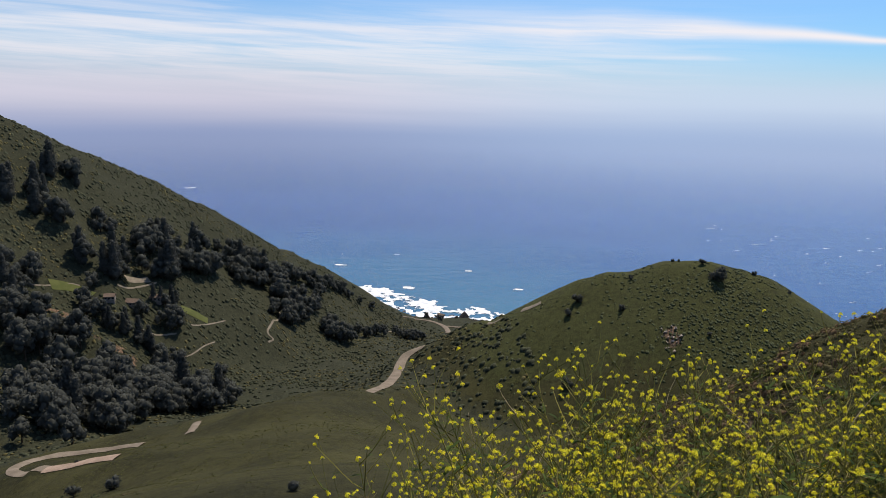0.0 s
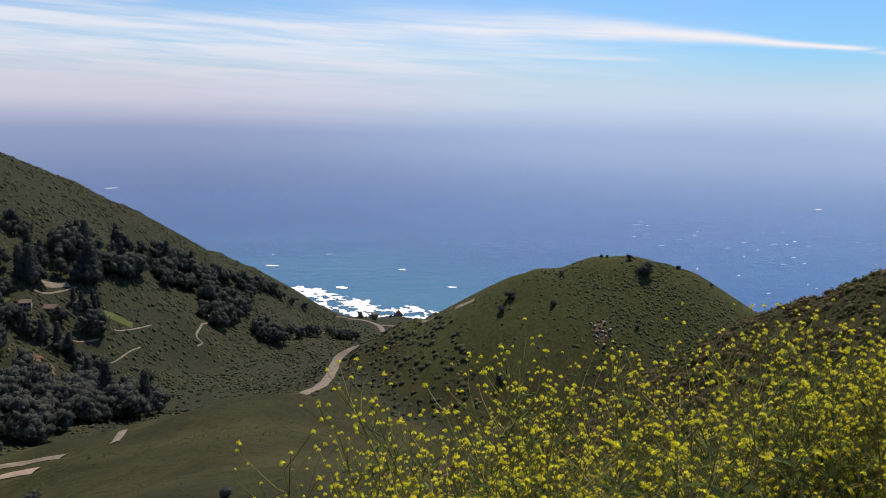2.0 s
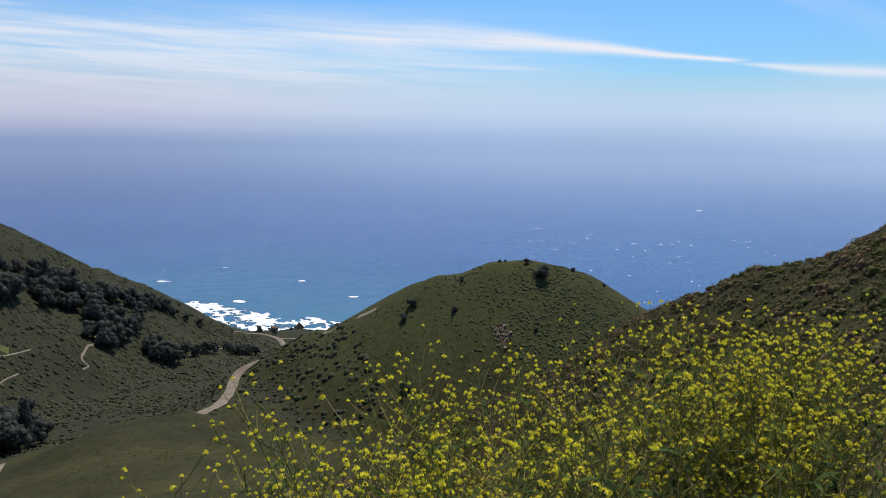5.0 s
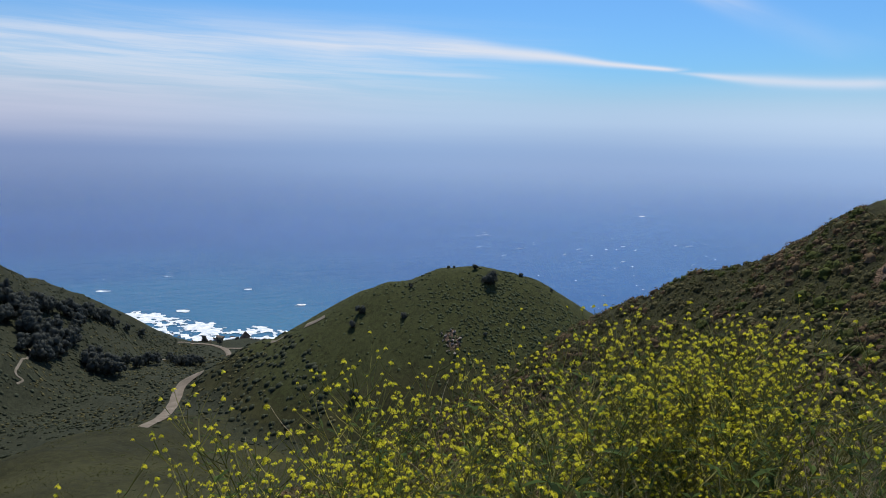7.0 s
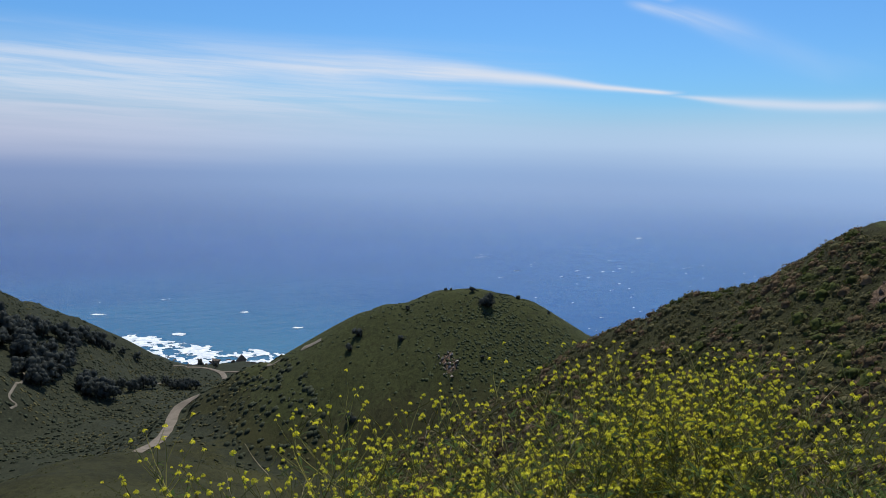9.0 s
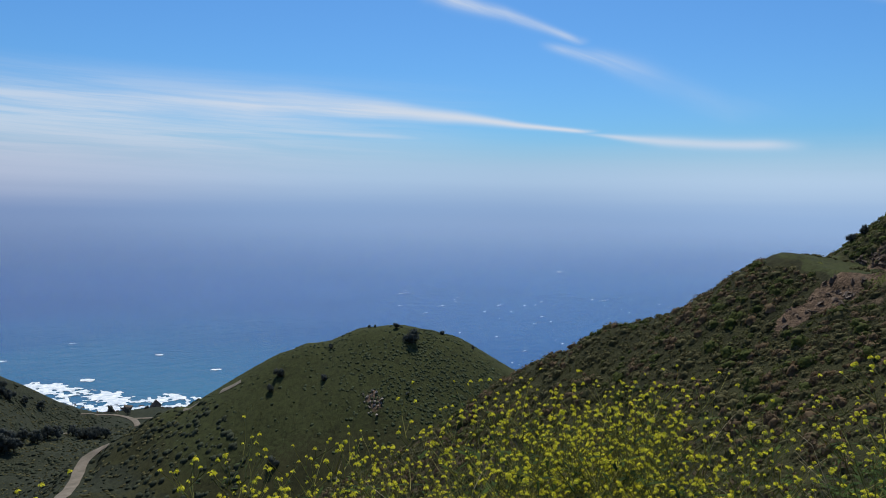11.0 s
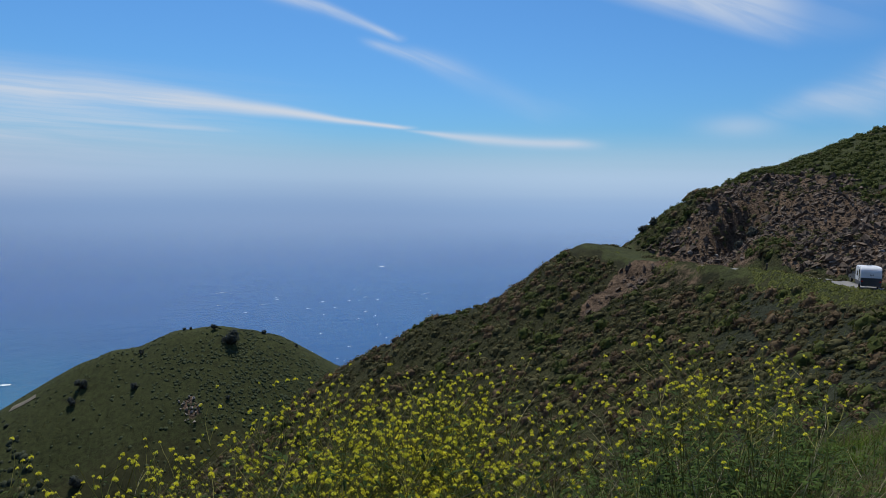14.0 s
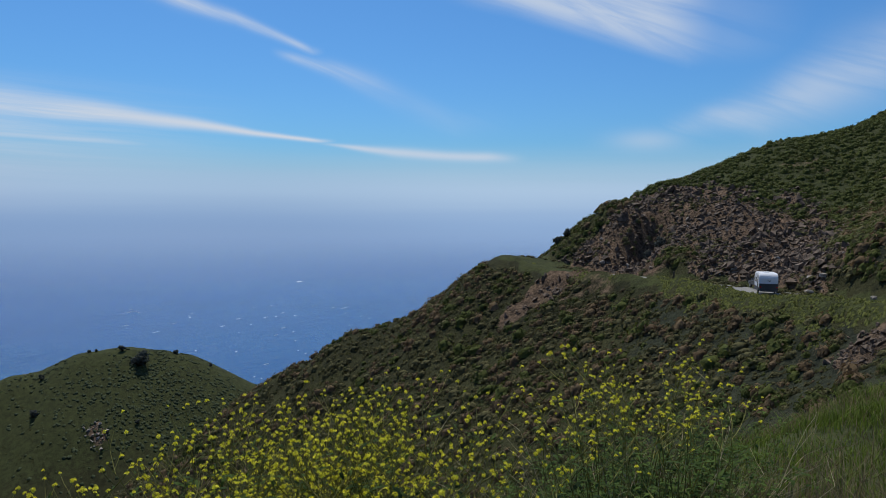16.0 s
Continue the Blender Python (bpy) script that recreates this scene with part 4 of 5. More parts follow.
def tree(name, mat, seed, shape, label, leaves, leaf):
    rng = np.random.RandomState(seed)
    top = holder(name, Matrix.Identity(4), label, "tree", "trees on the mountainside")
    bm = bmesh.new()
    rod(bm, (0, 0, -1.0), (0.1, 0.05, 5.5), 0.42, 0.22, 7)
    for k in range(5):
        t = rng.uniform(0, 6.3)
        rod(bm, (0.05, 0.02, rng.uniform(2.2, 4.8)), (math.cos(t) * 2.2, math.sin(t) * 2.2, rng.uniform(5.5, 7.5)), 0.16, 0.05, 5)
    part("trunk", bm, BARK, top)
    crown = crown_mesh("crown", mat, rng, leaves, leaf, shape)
    crown.parent = top
    return top


PLANTED = set()


def plant(source, x, y, size, turn, lean=0.0):
    m = Matrix.Translation((x, y, float(ground_at(x, y)) - 0.1)) @ pose(0, 0, 0, lean, 0, turn) @ Matrix.Diagonal((size, size, size, 1))
    if source.name not in PLANTED:
        PLANTED.add(source.name)
        source.matrix_basis = m
        return source
    ob = copy_thing(source, Matrix.Identity(4))
    ob.matrix_basis = m
    return ob


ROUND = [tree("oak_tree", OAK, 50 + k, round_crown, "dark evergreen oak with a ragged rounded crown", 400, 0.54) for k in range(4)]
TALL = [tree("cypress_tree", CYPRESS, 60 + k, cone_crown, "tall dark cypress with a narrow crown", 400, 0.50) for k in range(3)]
GROVES = [([(-146, 306), (-124, 335), (-95, 372), (-78, 385)], 22, 60, 0.1, 1.1), ([(-166, 361), (-126, 382), (-100, 380)], 22, 42, 0.15, 1.0),
          ([(-180, 385), (-161, 395), (-150, 403)], 9, 14, 0.1, 1.0), ([(-132, 402), (-104, 396)], 7, 8, 0.1, 0.8), ([(-72, 358), (-86, 415)], 4, 4, 0.3, 0.9),
          ([(-152, 472), (-145, 492), (-129, 502), (-121, 506)], 7, 22, 0.55, 1.15), ([(-171, 414), (-182, 407), (-195, 434), (-189, 451)], 9, 14, 0.2, 0.85),
          ([(-148, 438), (-129, 450), (-121, 462), (-110, 461)], 6, 11, 0.4, 0.75), ([(-163, 437), (-160, 457)], 4, 4, 0.2, 0.7), ([(-134, 470), (-117, 484)], 4, 10, 0.6, 0.55),
          ([(-145, 518), (-144, 536), (-130, 543)], 9, 17, 0.25, 1.1), ([(-127, 519), (-111, 531), (-97, 544)], 9, 18, 0.15, 0.95), ([(-121, 566), (-112, 560)], 7, 7, 0.2, 0.95)]
GROVES += [([(-97, 596), (-90, 606), (-71, 602), (-49, 619)], 10, 30, 0.05, 0.95), ([(-49, 619), (-30, 628), (-11, 655), (8, 668)], 8, 24, 0.0, 0.75), ([(-90, 572), (-83, 588), (-60, 583)], 11, 20, 0.0, 0.95),
           ([(-29, 595), (-45, 560)], 12, 14, 0.0, 0.9), ([(-60, 541), (-44, 548), (-37, 564), (-23, 560)], 9, 16, 0.0, 0.9), ([(-23, 560), (-10, 551), (3, 540)], 8, 14, 0.0, 0.85),
           ([(8, 575), (58, 600)], 8, 9, 0.0, 0.6), ([(20, 612), (60, 590)], 6, 8, 0.0, 0.6)]
LONE = ((-216, 523), (-214, 546), (-208, 505), (-190, 501), (-174, 483), (-173, 526), (-160, 503), (-203, 553), (-225, 497))
GROVES += [([(-200, 440), (-183, 418)], 10, 9, 0.3, 0.9), ([(-142, 428), (-124, 434), (-112, 428)], 8, 16, 0.35, 0.75), ([(-112, 416), (-98, 408)], 7, 9, 0.5, 0.8), ([(-160, 428), (-190, 400)], 8, 10, 0.1, 0.9)]
GROVES += [([p, (p[0] + 3, p[1] + 2)], 7, 4, 0.35, 1.0) for p in LONE]
rng = np.random.RandomState(77)
for line, wide, count, tall_share, scale in GROVES:
    pts = np.array(line, float)
    for _ in range(count):
        s = rng.uniform(0, len(pts) - 1.001)
        p = pts[int(s)] + (s % 1) * (pts[int(s) + 1] - pts[int(s)]) + rng.normal(size=2) * wide * 0.5
        kind = TALL if rng.rand() < tall_share else ROUND
        which, size, turn, lean = rng.randint(len(kind)), 1.55 * scale * rng.uniform(0.6, 1.15), rng.uniform(0, 360), rng.uniform(-3, 3)
        if clear(p[:1], p[1:])[0] and near_line(p[:1], p[1:], RIB)[0][0] > 4:
            plant(kind[which], p[0], p[1], size, turn, lean)
for x, y, size in ((73, 680, 0.75), (85, 668, 0.7)):
    plant(ROUND[1], x, y, size, 40 * size)


def shrub(seed):
    rng = np.random.RandomState(seed)
    top = holder("shrub", Matrix.Identity(4), "dark rounded shrub standing alone in the grass", "bush", "lone shrubs on the slopes")
    bm = bmesh.new()
    for k in range(5):
        t = rng.uniform(0, 6.3)
        rod(bm, (0, 0, -0.3), (math.cos(t) * 0.5, math.sin(t) * 0.5, 0.9), 0.06, 0.02, 5)
    part("stem", bm, BARK, top)
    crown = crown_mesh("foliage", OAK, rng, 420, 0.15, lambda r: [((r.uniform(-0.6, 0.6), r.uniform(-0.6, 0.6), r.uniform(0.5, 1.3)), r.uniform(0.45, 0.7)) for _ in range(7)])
    crown.parent = top
    return top


SHRUBS = [shrub(80 + k) for k in range(3)]
# the last two are added to darken the shaded hollow in the road cut
for k, (x, y, size) in enumerate(((163, 296, 3.7), (99, 311, 2.0), (105, 317, 2.3), (88, 275, 2.5), (-4, 47, 0.5), (182, 300, 1.1), (193, 289, 0.9), (161, 308, 1.5), (151, 318, 0.8), (153, 316, 0.7),
                                  (147, 271, 1.0), (120, 300, 1.5), (131, 318, 1.2), (-60, 153, 1.5), (-50, 148, 1.6), (-71, 184, 0.6), (-79, 437, 3.6), (-87, 417, 3.4), (109, 59, 0.9), (108, 60.5, 0.8),
                                  (103.5, 42, 1.1), (104.5, 41, 0.9))):
    plant(SHRUBS[k % 3], x, y, size, 70 * k)


# ---- rocks of the road cut ----
def rocks(name, mat, label, x, y, size, seed, sink=0.25):
    rng = np.random.RandomState(seed)
    base = np.array([(1, 0, 0), (0, 1, 0), (-1, 0, 0), (0, -1, 0), (0, 0, 1), (0, 0, -1)], float)
    bed = np.array(pose(0, 0, 0, 18, -24, 50).to_3x3())
    tri = np.array([(0, 1, 4), (1, 2, 4), (2, 3, 4), (3, 0, 4), (1, 0, 5), (2, 1, 5), (3, 2, 5), (0, 3, 5)])
    verts, faces = [], []
    for px, py, s in zip(x, y, size):
        m = np.linalg.qr(bed.T + rng.normal(size=(3, 3)) * 0.45)[0]
        v = (base * rng.uniform(0.5, 1.2, (6, 1)) + rng.normal(size=(6, 3)) * 0.18) * (1.15, 0.95, 0.72) @ m * s
        faces.append(tri + 6 * len(verts))
        verts.append(v + (px, py, float(ground_at(px, py)) + s * sink))
    ob = mesh_object(name, np.concatenate(verts), np.concatenate(faces), mat)
    return tagged(ob, label, "rocks", kind="stuff")


x, y, rng = scatter(21, 48000, 66, 128, -10, 72, lambda x, y: cut_face(x, y) * (0.35 + 0.65 * blotch(x, y, 6, 51, -0.4, 0.4)) * (road_side(x, y, UPPER_ROAD)[0] > 4.4))
rocks("cut_rocks", ROCK, "broken brown rock of the road cut", x, y, np.clip(rng.gamma(1.8, 0.11, len(x)) + 0.07, 0, 0.9), 22, 0.1)
x, y, rng = scatter(23, 900, 68, 122, -6, 68, lambda x, y: cut_face(x, y) * (road_side(x, y, UPPER_ROAD)[0] > 3.6) * (road_side(x, y, UPPER_ROAD)[0] < 22) * (0.2 + 0.8 * blotch(x, y, 8, 53, 0.0, 0.4)))
rocks("fallen_rocks", PALE_ROCK, "pale broken stones on the face of the road cut", x, y, np.clip(rng.gamma(2.0, 0.08, len(x)) + 0.08, 0, 0.45), 24)
x, y, rng = scatter(25, 500, 53, 62, 4, 12, lambda x, y: smoothstep(np.hypot((x - 57.5) / 3, (y - 7.6) / 2.6), 1.1, 0.5))
rocks("scar_rocks", ROCK, "loose reddish stones on a bare scar", x, y, rng.gamma(2.0, 0.08, len(x)) + 0.06, 26)
x, y, rng = scatter(33, 130, 125, 141, 266, 288, lambda x, y: smoothstep(np.hypot((x - 133) / 6, (y - 276) / 8), 1.1, 0.4))
rocks("outcrop", PALE_ROCK, "grey stones of an outcrop on a green hill", x, y, rng.gamma(2.0, 0.22, len(x)) + 0.2, 34)
x, y, rng = scatter(35, 260, 78, 92, 43, 58, lambda x, y: scar_shape(x, y) * (road_side(x, y, UPPER_ROAD)[0] > 4.8))
rocks("slip_rocks", ROCK, "loose reddish clods on a landslip", x, y, rng.gamma(2.0, 0.12, len(x)) + 0.08, 36)
x, y, rng = scatter(27, 260, 20, 130, 600, 730, lambda x, y: (np.abs(land(x, y)) < 2.5) * 0.8)
rocks("shore_rocks", ROCK, "dark wave-washed rocks along the shore", x, y, rng.gamma(2.0, 0.7, len(x)) + 0.5, 28)

# ---- houses among the trees ----
def house(x, y, turn, wide, deep, tall, label):
    top = holder("house", Matrix.Translation((x, y, float(ground_at(x, y)))) @ pose(0, 0, 0, 0, 0, turn), label, "house", "houses among the trees")
    w, d = wide / 2, deep / 2
    part("wall", boxed(-w, w, -d, d, -2.0, tall), WALLING, top)
    roof = extruded([(-d - 0.5, tall - 0.15), (0, tall + deep * 0.28), (d + 0.5, tall - 0.15), (d + 0.5, tall + 0.05), (0, tall + deep * 0.28 + 0.22), (-d - 0.5, tall + 0.05)], w + 0.4)
    part("roof", roof, ROOFING, top)
    for k in range(3):
        cx = -w + wide * (k + 0.5) / 3
        pane = part("window", boxed(cx - 0.6, cx + 0.6, -d - 0.05, -d + 0.05, 0.9, 2.1), DARK_GLASS, top)
        part("frame", boxed(cx - 0.7, cx + 0.7, -d - 0.09, -d - 0.06, 0.8, 0.9), WHITE_PAINT, pane)
    return top


house(-137, 463, -14, 9, 6, 2.8, "low pale house with a brown roof among cypresses")
house(-126, 478, -20, 8, 5, 2.6, "small pale cottage with a brown roof among trees")
house(-147, 452, 8, 6, 5, 2.6, "small pale outbuilding below the trees")
house(-117, 537, -15, 11, 6, 2.6, "long low pale house between dark trees on the slope")


# ---- pickup and travel trailer on the upper road ----
def wheel(parent, x, y, r, wide):
    hub = part("wheel", rod(bmesh.new(), (x - wide / 2, y, r), (x + wide / 2, y, r), r * 0.6, r * 0.6, 14), STEEL, parent)
    bm = bmesh.new()
    rod(bm, (x - wide / 2 + 0.02, y, r), (x + wide / 2 - 0.02, y, r), r, r, 20)
    bmesh.ops.bevel(bm, geom=[e for e in bm.edges if len(e.link_faces) == 2 and max(len(f.verts) for f in e.link_faces) > 4], offset=0.04, segments=2, affect="EDGES")
    part("tyre", bm, RUBBER, hub)


def arc(cy, cz, r, a0, a1, count):
    return [(cy + r * math.cos(radians(a)), cz + r * math.sin(radians(a))) for a in np.linspace(a0, a1, count)]


def trailer(m):
    """Nose towards +y; the rear wall is curved over into the roof."""
    top = holder("travel_trailer", m, "silver-white rounded travel trailer with a dark lower rear, on the road", "trailer")
    shell = [(-2.45, 1.0), (-2.55, 1.3)] + arc(-1.75, 1.95, 0.78, 175, 95, 7) + arc(1.7, 1.83, 0.9, 85, 5, 7) + [(2.55, 0.95), (2.3, 0.55), (-2.2, 0.55)]
    bm = extruded(shell, 1.12)
    bmesh.ops.bevel(bm, geom=[e for e in bm.edges if abs(e.verts[0].co.x - e.verts[1].co.x) < 0.01], offset=0.09, segments=2, affect="EDGES")
    part("body", bm, SILVER, top)
    part("lower_panel", boxed(-1.09, 1.09, -2.66, -2.46, 0.5, 1.42, bevel=0.05), GREY_PANEL, top, "dark lower rear panel")
    part("bumper", boxed(-1.05, 1.05, -2.76, -2.64, 0.42, 0.56, bevel=0.02), GREY_PANEL, top)
    for s in (-1, 1):
        part("tail_lamp", boxed(s * 0.95 - 0.09, s * 0.95 + 0.09, -2.685, -2.645, 0.90, 1.08, bevel=0.015), RED_LENS, top, "red tail lamp")
        part("skirt", boxed(s * 1.13 - 0.025, s * 1.13 + 0.025, -2.2, 2.2, 0.5, 0.95), GREY_PANEL, top)
        wheel(top, s * 0.98, -0.3, 0.35, 0.22)
    part("door", boxed(-1.145, -1.125, -1.7, -1.0, 0.85, 2.35, bevel=0.005), DARK_GLASS, top, "dark side door")
    part("window", boxed(-1.145, -1.125, 0.2, 1.2, 1.45, 2.05, bevel=0.005), DARK_GLASS, top)
    for k in range(3):
        part("mark", boxed(-0.12 + 0.13 * k, -0.04 + 0.13 * k, -2.585, -2.565, 1.72 - 0.06 * (k % 2), 1.84 - 0.06 * (k % 2)), GREY_PANEL, top, "small dark emblem")
    part("roof_vent", boxed(-0.3, 0.3, -0.3, 0.3, 2.70, 2.84, bevel=0.03), WHITE_PAINT, top)
    part("drawbar", rod(bmesh.new(), (0, 2.3, 0.5), (0, 3.5, 0.48), 0.06, 0.05, 8), GREY_PANEL, top)
    part("jack", rod(bmesh.new(), (0, 2.9, 0.05), (0, 2.9, 0.9), 0.04, 0.04, 8), STEEL, top)
    return top


def pickup(m):
    top = holder("pickup_truck", m, "grey pickup truck towing a trailer on the road", "truck")
    lower = [(-2.7, 0.55), (-2.72, 1.05), (-0.7, 1.08), (0.9, 1.08), (2.3, 1.02), (2.7, 0.85), (2.7, 0.5), (-2.0, 0.45)]
    bm = extruded(lower, 0.96)
    bmesh.ops.bevel(bm, geom=[e for e in bm.edges if abs(e.verts[0].co.x - e.verts[1].co.x) < 0.01], offset=0.06, segments=2, affect="EDGES")
    body = part("body", bm, GREY_PAINT, top)
    cab = extruded([(-0.95, 1.06), (-0.85, 1.78), (0.35, 1.8), (1.05, 1.08)], 0.82)
    bmesh.ops.bevel(cab, geom=list(cab.edges), offset=0.06, segments=2, affect="EDGES")
    cabin = part("cab", cab, GREY_PAINT, top)
    part("rear_window", boxed(-0.62, 0.62, -0.97, -0.90, 1.22, 1.66), DARK_GLASS, cabin)
    for s in (-1, 1):
        part("side_window", boxed(s * 0.83 - 0.015, s * 0.83 + 0.015, -0.65, 0.45, 1.22, 1.66), DARK_GLASS, cabin)
        part("mirror", boxed(s * 1.02 - 0.12, s * 1.02 + 0.12, 0.55, 0.68, 1.15, 1.4, bevel=0.02), GREY_PAINT, cabin)
        part("tail_lamp", boxed(s * 0.86 - 0.07, s * 0.86 + 0.07, -2.76, -2.72, 0.72, 1.0), RED_LENS, body, "red tail lamp")
        for y in (-1.6, 1.7):
            wheel(top, s * 0.86, y, 0.39, 0.26)
    part("bed_liner", boxed(-0.78, 0.78, -2.6, -1.0, 1.065, 1.10), RUBBER, top)
    part("bumper", boxed(-0.95, 0.95, -2.84, -2.74, 0.42, 0.6, bevel=0.02), STEEL, top, "chrome rear bumper")
    return top


def on_road(x, y, turn):
    way = Vector((-math.sin(radians(turn)), math.cos(radians(turn))))
    z0, z1 = (float(ground_at(x + way.x * s, y + way.y * s)) for s in (-1.5, 1.5))
    return Matrix.Translation((x, y, max(z0, z1, float(ground_at(x, y))) + 0.06)) @ pose(0, 0, 0, math.degrees(math.atan2(z1 - z0, 3.0)), 0, turn)


trailer(on_road(75.8, 18.9, -69) @ Matrix.Scale(0.76, 4))
pickup(on_road(81.1, 20.7, -58) @ Matrix.Scale(0.78, 4))


def marker_post(x, y):
    top = holder("marker_post", Matrix.Translation((x, y, float(ground_at(x, y)) - 0.05)) @ pose(0, 0, 0, 2, -3, 20), "short dark wooden marker post on the grass verge", "post")
    part("post", boxed(-0.09, 0.09, -0.09, 0.09, 0.0, 1.05, bevel=0.015), POST_WOOD, top)
    part("cap", boxed(-0.1, 0.1, -0.1, 0.1, 1.05, 1.12, bevel=0.02), POST_WOOD, top)


marker_post(82.0, 30.5)


# ---- boulders at the foot of the cut ----
def boulder(seed):
    rng = np.random.RandomState(seed)
    bm = bmesh.new()
    bmesh.ops.create_icosphere(bm, subdivisions=2, radius=1.0)
    off = Vector(rng.uniform(-9, 9, 3))
    for v in bm.verts:
        v.co *= 1 + 0.45 * noise.noise(v.co * 1.3 + off)
        v.co = Vector((v.co.x, v.co.y * 0.8, v.co.z * 0.7))
    me = bpy.data.meshes.new("boulder")
    bm.to_mesh(me)
    bm.free()
    me.materials.append(PALE_ROCK)
    return me


BOULDERS = [boulder(k) for k in range(4)]
x, y, rng = scatter(31, 240, 72, 112, 2, 64, lambda x, y: (road_side(x, y, UPPER_ROAD)[2] < 0) * (road_side(x, y, UPPER_ROAD)[0] > 3.4) * (road_side(x, y, UPPER_ROAD)[0] < 8.5) * 1.0)
for k in range(min(len(x), 9)):
    ob = new("boulder", BOULDERS[k % 4])
    s = rng.uniform(0.2, 0.48)
    ob.matrix_basis = Matrix.Translation((x[k], y[k], float(ground_at(x[k], y[k])) + 0.2 * s)) @ pose(0, 0, 0, rng.uniform(-20, 20), rng.uniform(-20, 20), rng.uniform(0, 360)) @ Matrix.Diagonal((s, s, s, 1))
    tagged(ob, "pale angular boulder at the foot of the road cut", "boulder", "boulders by the road")


# ---- mustard in front of the camera ----
PETAL = leafy("mustard_petals", (0.84, 0.74, 0.02), (0.96, 0.92, 0.12), 0.4, 0.6)
BUD = leafy("mustard_buds", (0.42, 0.42, 0.05), (0.70, 0.66, 0.12), 0.3)
STALK = leafy("green_stalks", (0.058, 0.072, 0.018), (0.42, 0.385, 0.125), 0.25)
WEED = leafy("green_weeds", (0.016, 0.034, 0.008), (0.105, 0.158, 0.034), 0.35)
STRAW = leafy("straw_stalks", (0.32, 0.25, 0.13), (0.60, 0.51, 0.33), 0.2)
MUSTARD_LEAF = leafy("mustard_leaves", (0.012, 0.026, 0.007), (0.070, 0.108, 0.024), 0.3)
GRASS = leafy("green_grass", (0.042, 0.068, 0.010), (0.170, 0.225, 0.036), 0.4)
DRY_GRASS = leafy("dry_grass", (0.085, 0.066, 0.034), (0.28, 0.22, 0.125), 0.3)


def head_mesh(seed, low=12, high=16):
    """A domed cluster of four-petalled flowers round green buds."""
    rng = np.random.RandomState(seed)
    verts, faces, mats, tint = [], [], [], []
    for k in range(rng.randint(low, high)):
        t, up = rng.uniform(0, 6.3), rng.uniform(0.05, 1.0)
        out = math.sqrt(max(0.0, 1 - up * up))
        v = Vector((math.cos(t) * out, math.sin(t) * out, up + 0.15)).normalized()
        c = v * rng.uniform(0.0085, 0.0125) + Vector((0, 0, -0.002))
        a = v.orthogonal().normalized()
        b = v.cross(a)
        turn = rng.uniform(0, 1.6)
        own = rng.uniform(0, 1)
        for q in range(4):
            s = turn + q * math.pi / 2
            d = a * math.cos(s) + b * math.sin(s)
            e = v.cross(d)
            r = rng.uniform(0.0050, 0.0068)
            base = len(verts)
            verts += [c, c + d * r * 0.7 + e * r * 0.42 + v * 0.0016, c + d * r * 1.15 + v * 0.0006, c + d * r * 0.7 - e * r * 0.42 + v * 0.0016]
            faces.append((base, base + 1, base + 2, base + 3))
            mats.append(0)
            tint += [own] * 4
    for k in range(6):
        t, base = rng.uniform(0, 6.3), len(verts)
        c = Vector((math.cos(t) * 0.004, math.sin(t) * 0.004, 0.010 + rng.uniform(0, 0.005)))
        verts += [c + Vector((0.0022, 0, 0)), c + Vector((-0.0012, 0.002, 0)), c + Vector((-0.0012, -0.002, 0)), c + Vector((0, 0, 0.005))]
        faces += [(base, base + 1, base + 3, base + 3), (base + 1, base + 2, base + 3, base + 3), (base + 2, base, base + 3, base + 3)]
        mats += [1, 1, 1]
        tint += [0.5] * 4
    me = bpy.data.meshes.new("flower_head")
    me.from_pydata([tuple(v) for v in verts], [], [f if f[2] != f[3] else f[:3] for f in faces])
    me.attributes.new("tint", "FLOAT", "POINT").data.foreach_set("value", np.array(tint, np.float32))
    me.materials.append(PETAL)
    me.materials.append(BUD)
    me.polygons.foreach_set("material_index", mats)
    return me


HEADS = [head_mesh(100 + k) for k in range(6)]
LITTLE = [head_mesh(120 + k, 8, 11) for k in range(4)]


def far_heads(tips, rng, parent):
    """The lower flower heads of a plant, too many to tell apart."""
    verts, faces, mats, tint = [], [], [], []
    for p in tips:
        me = LITTLE[rng.randint(4)]
        m = Matrix.Translation(p) @ pose(0, 0, 0, rng.uniform(-30, 30), rng.uniform(-30, 30), rng.uniform(0, 360)) @ Matrix.Scale(rng.uniform(0.65, 1.1), 4)
        base = len(verts)
        verts += [tuple(m @ v.co) for v in me.vertices]
        faces += [tuple(base + i for i in f.vertices) for f in me.polygons]
        mats += [f.material_index for f in me.polygons]
        tint += [rng.uniform(0, 1)] * len(me.vertices)
    me = bpy.data.meshes.new("blossom")
    me.from_pydata(verts, [], faces)
    me.attributes.new("tint", "FLOAT", "POINT").data.foreach_set("value", np.array(tint, np.float32))
    me.materials.append(PETAL)
    me.materials.append(BUD)
    me.polygons.foreach_set("material_index", mats)
    ob = new("blossom", me)
    ob.parent = parent
    tagged(ob, kind="stuff")


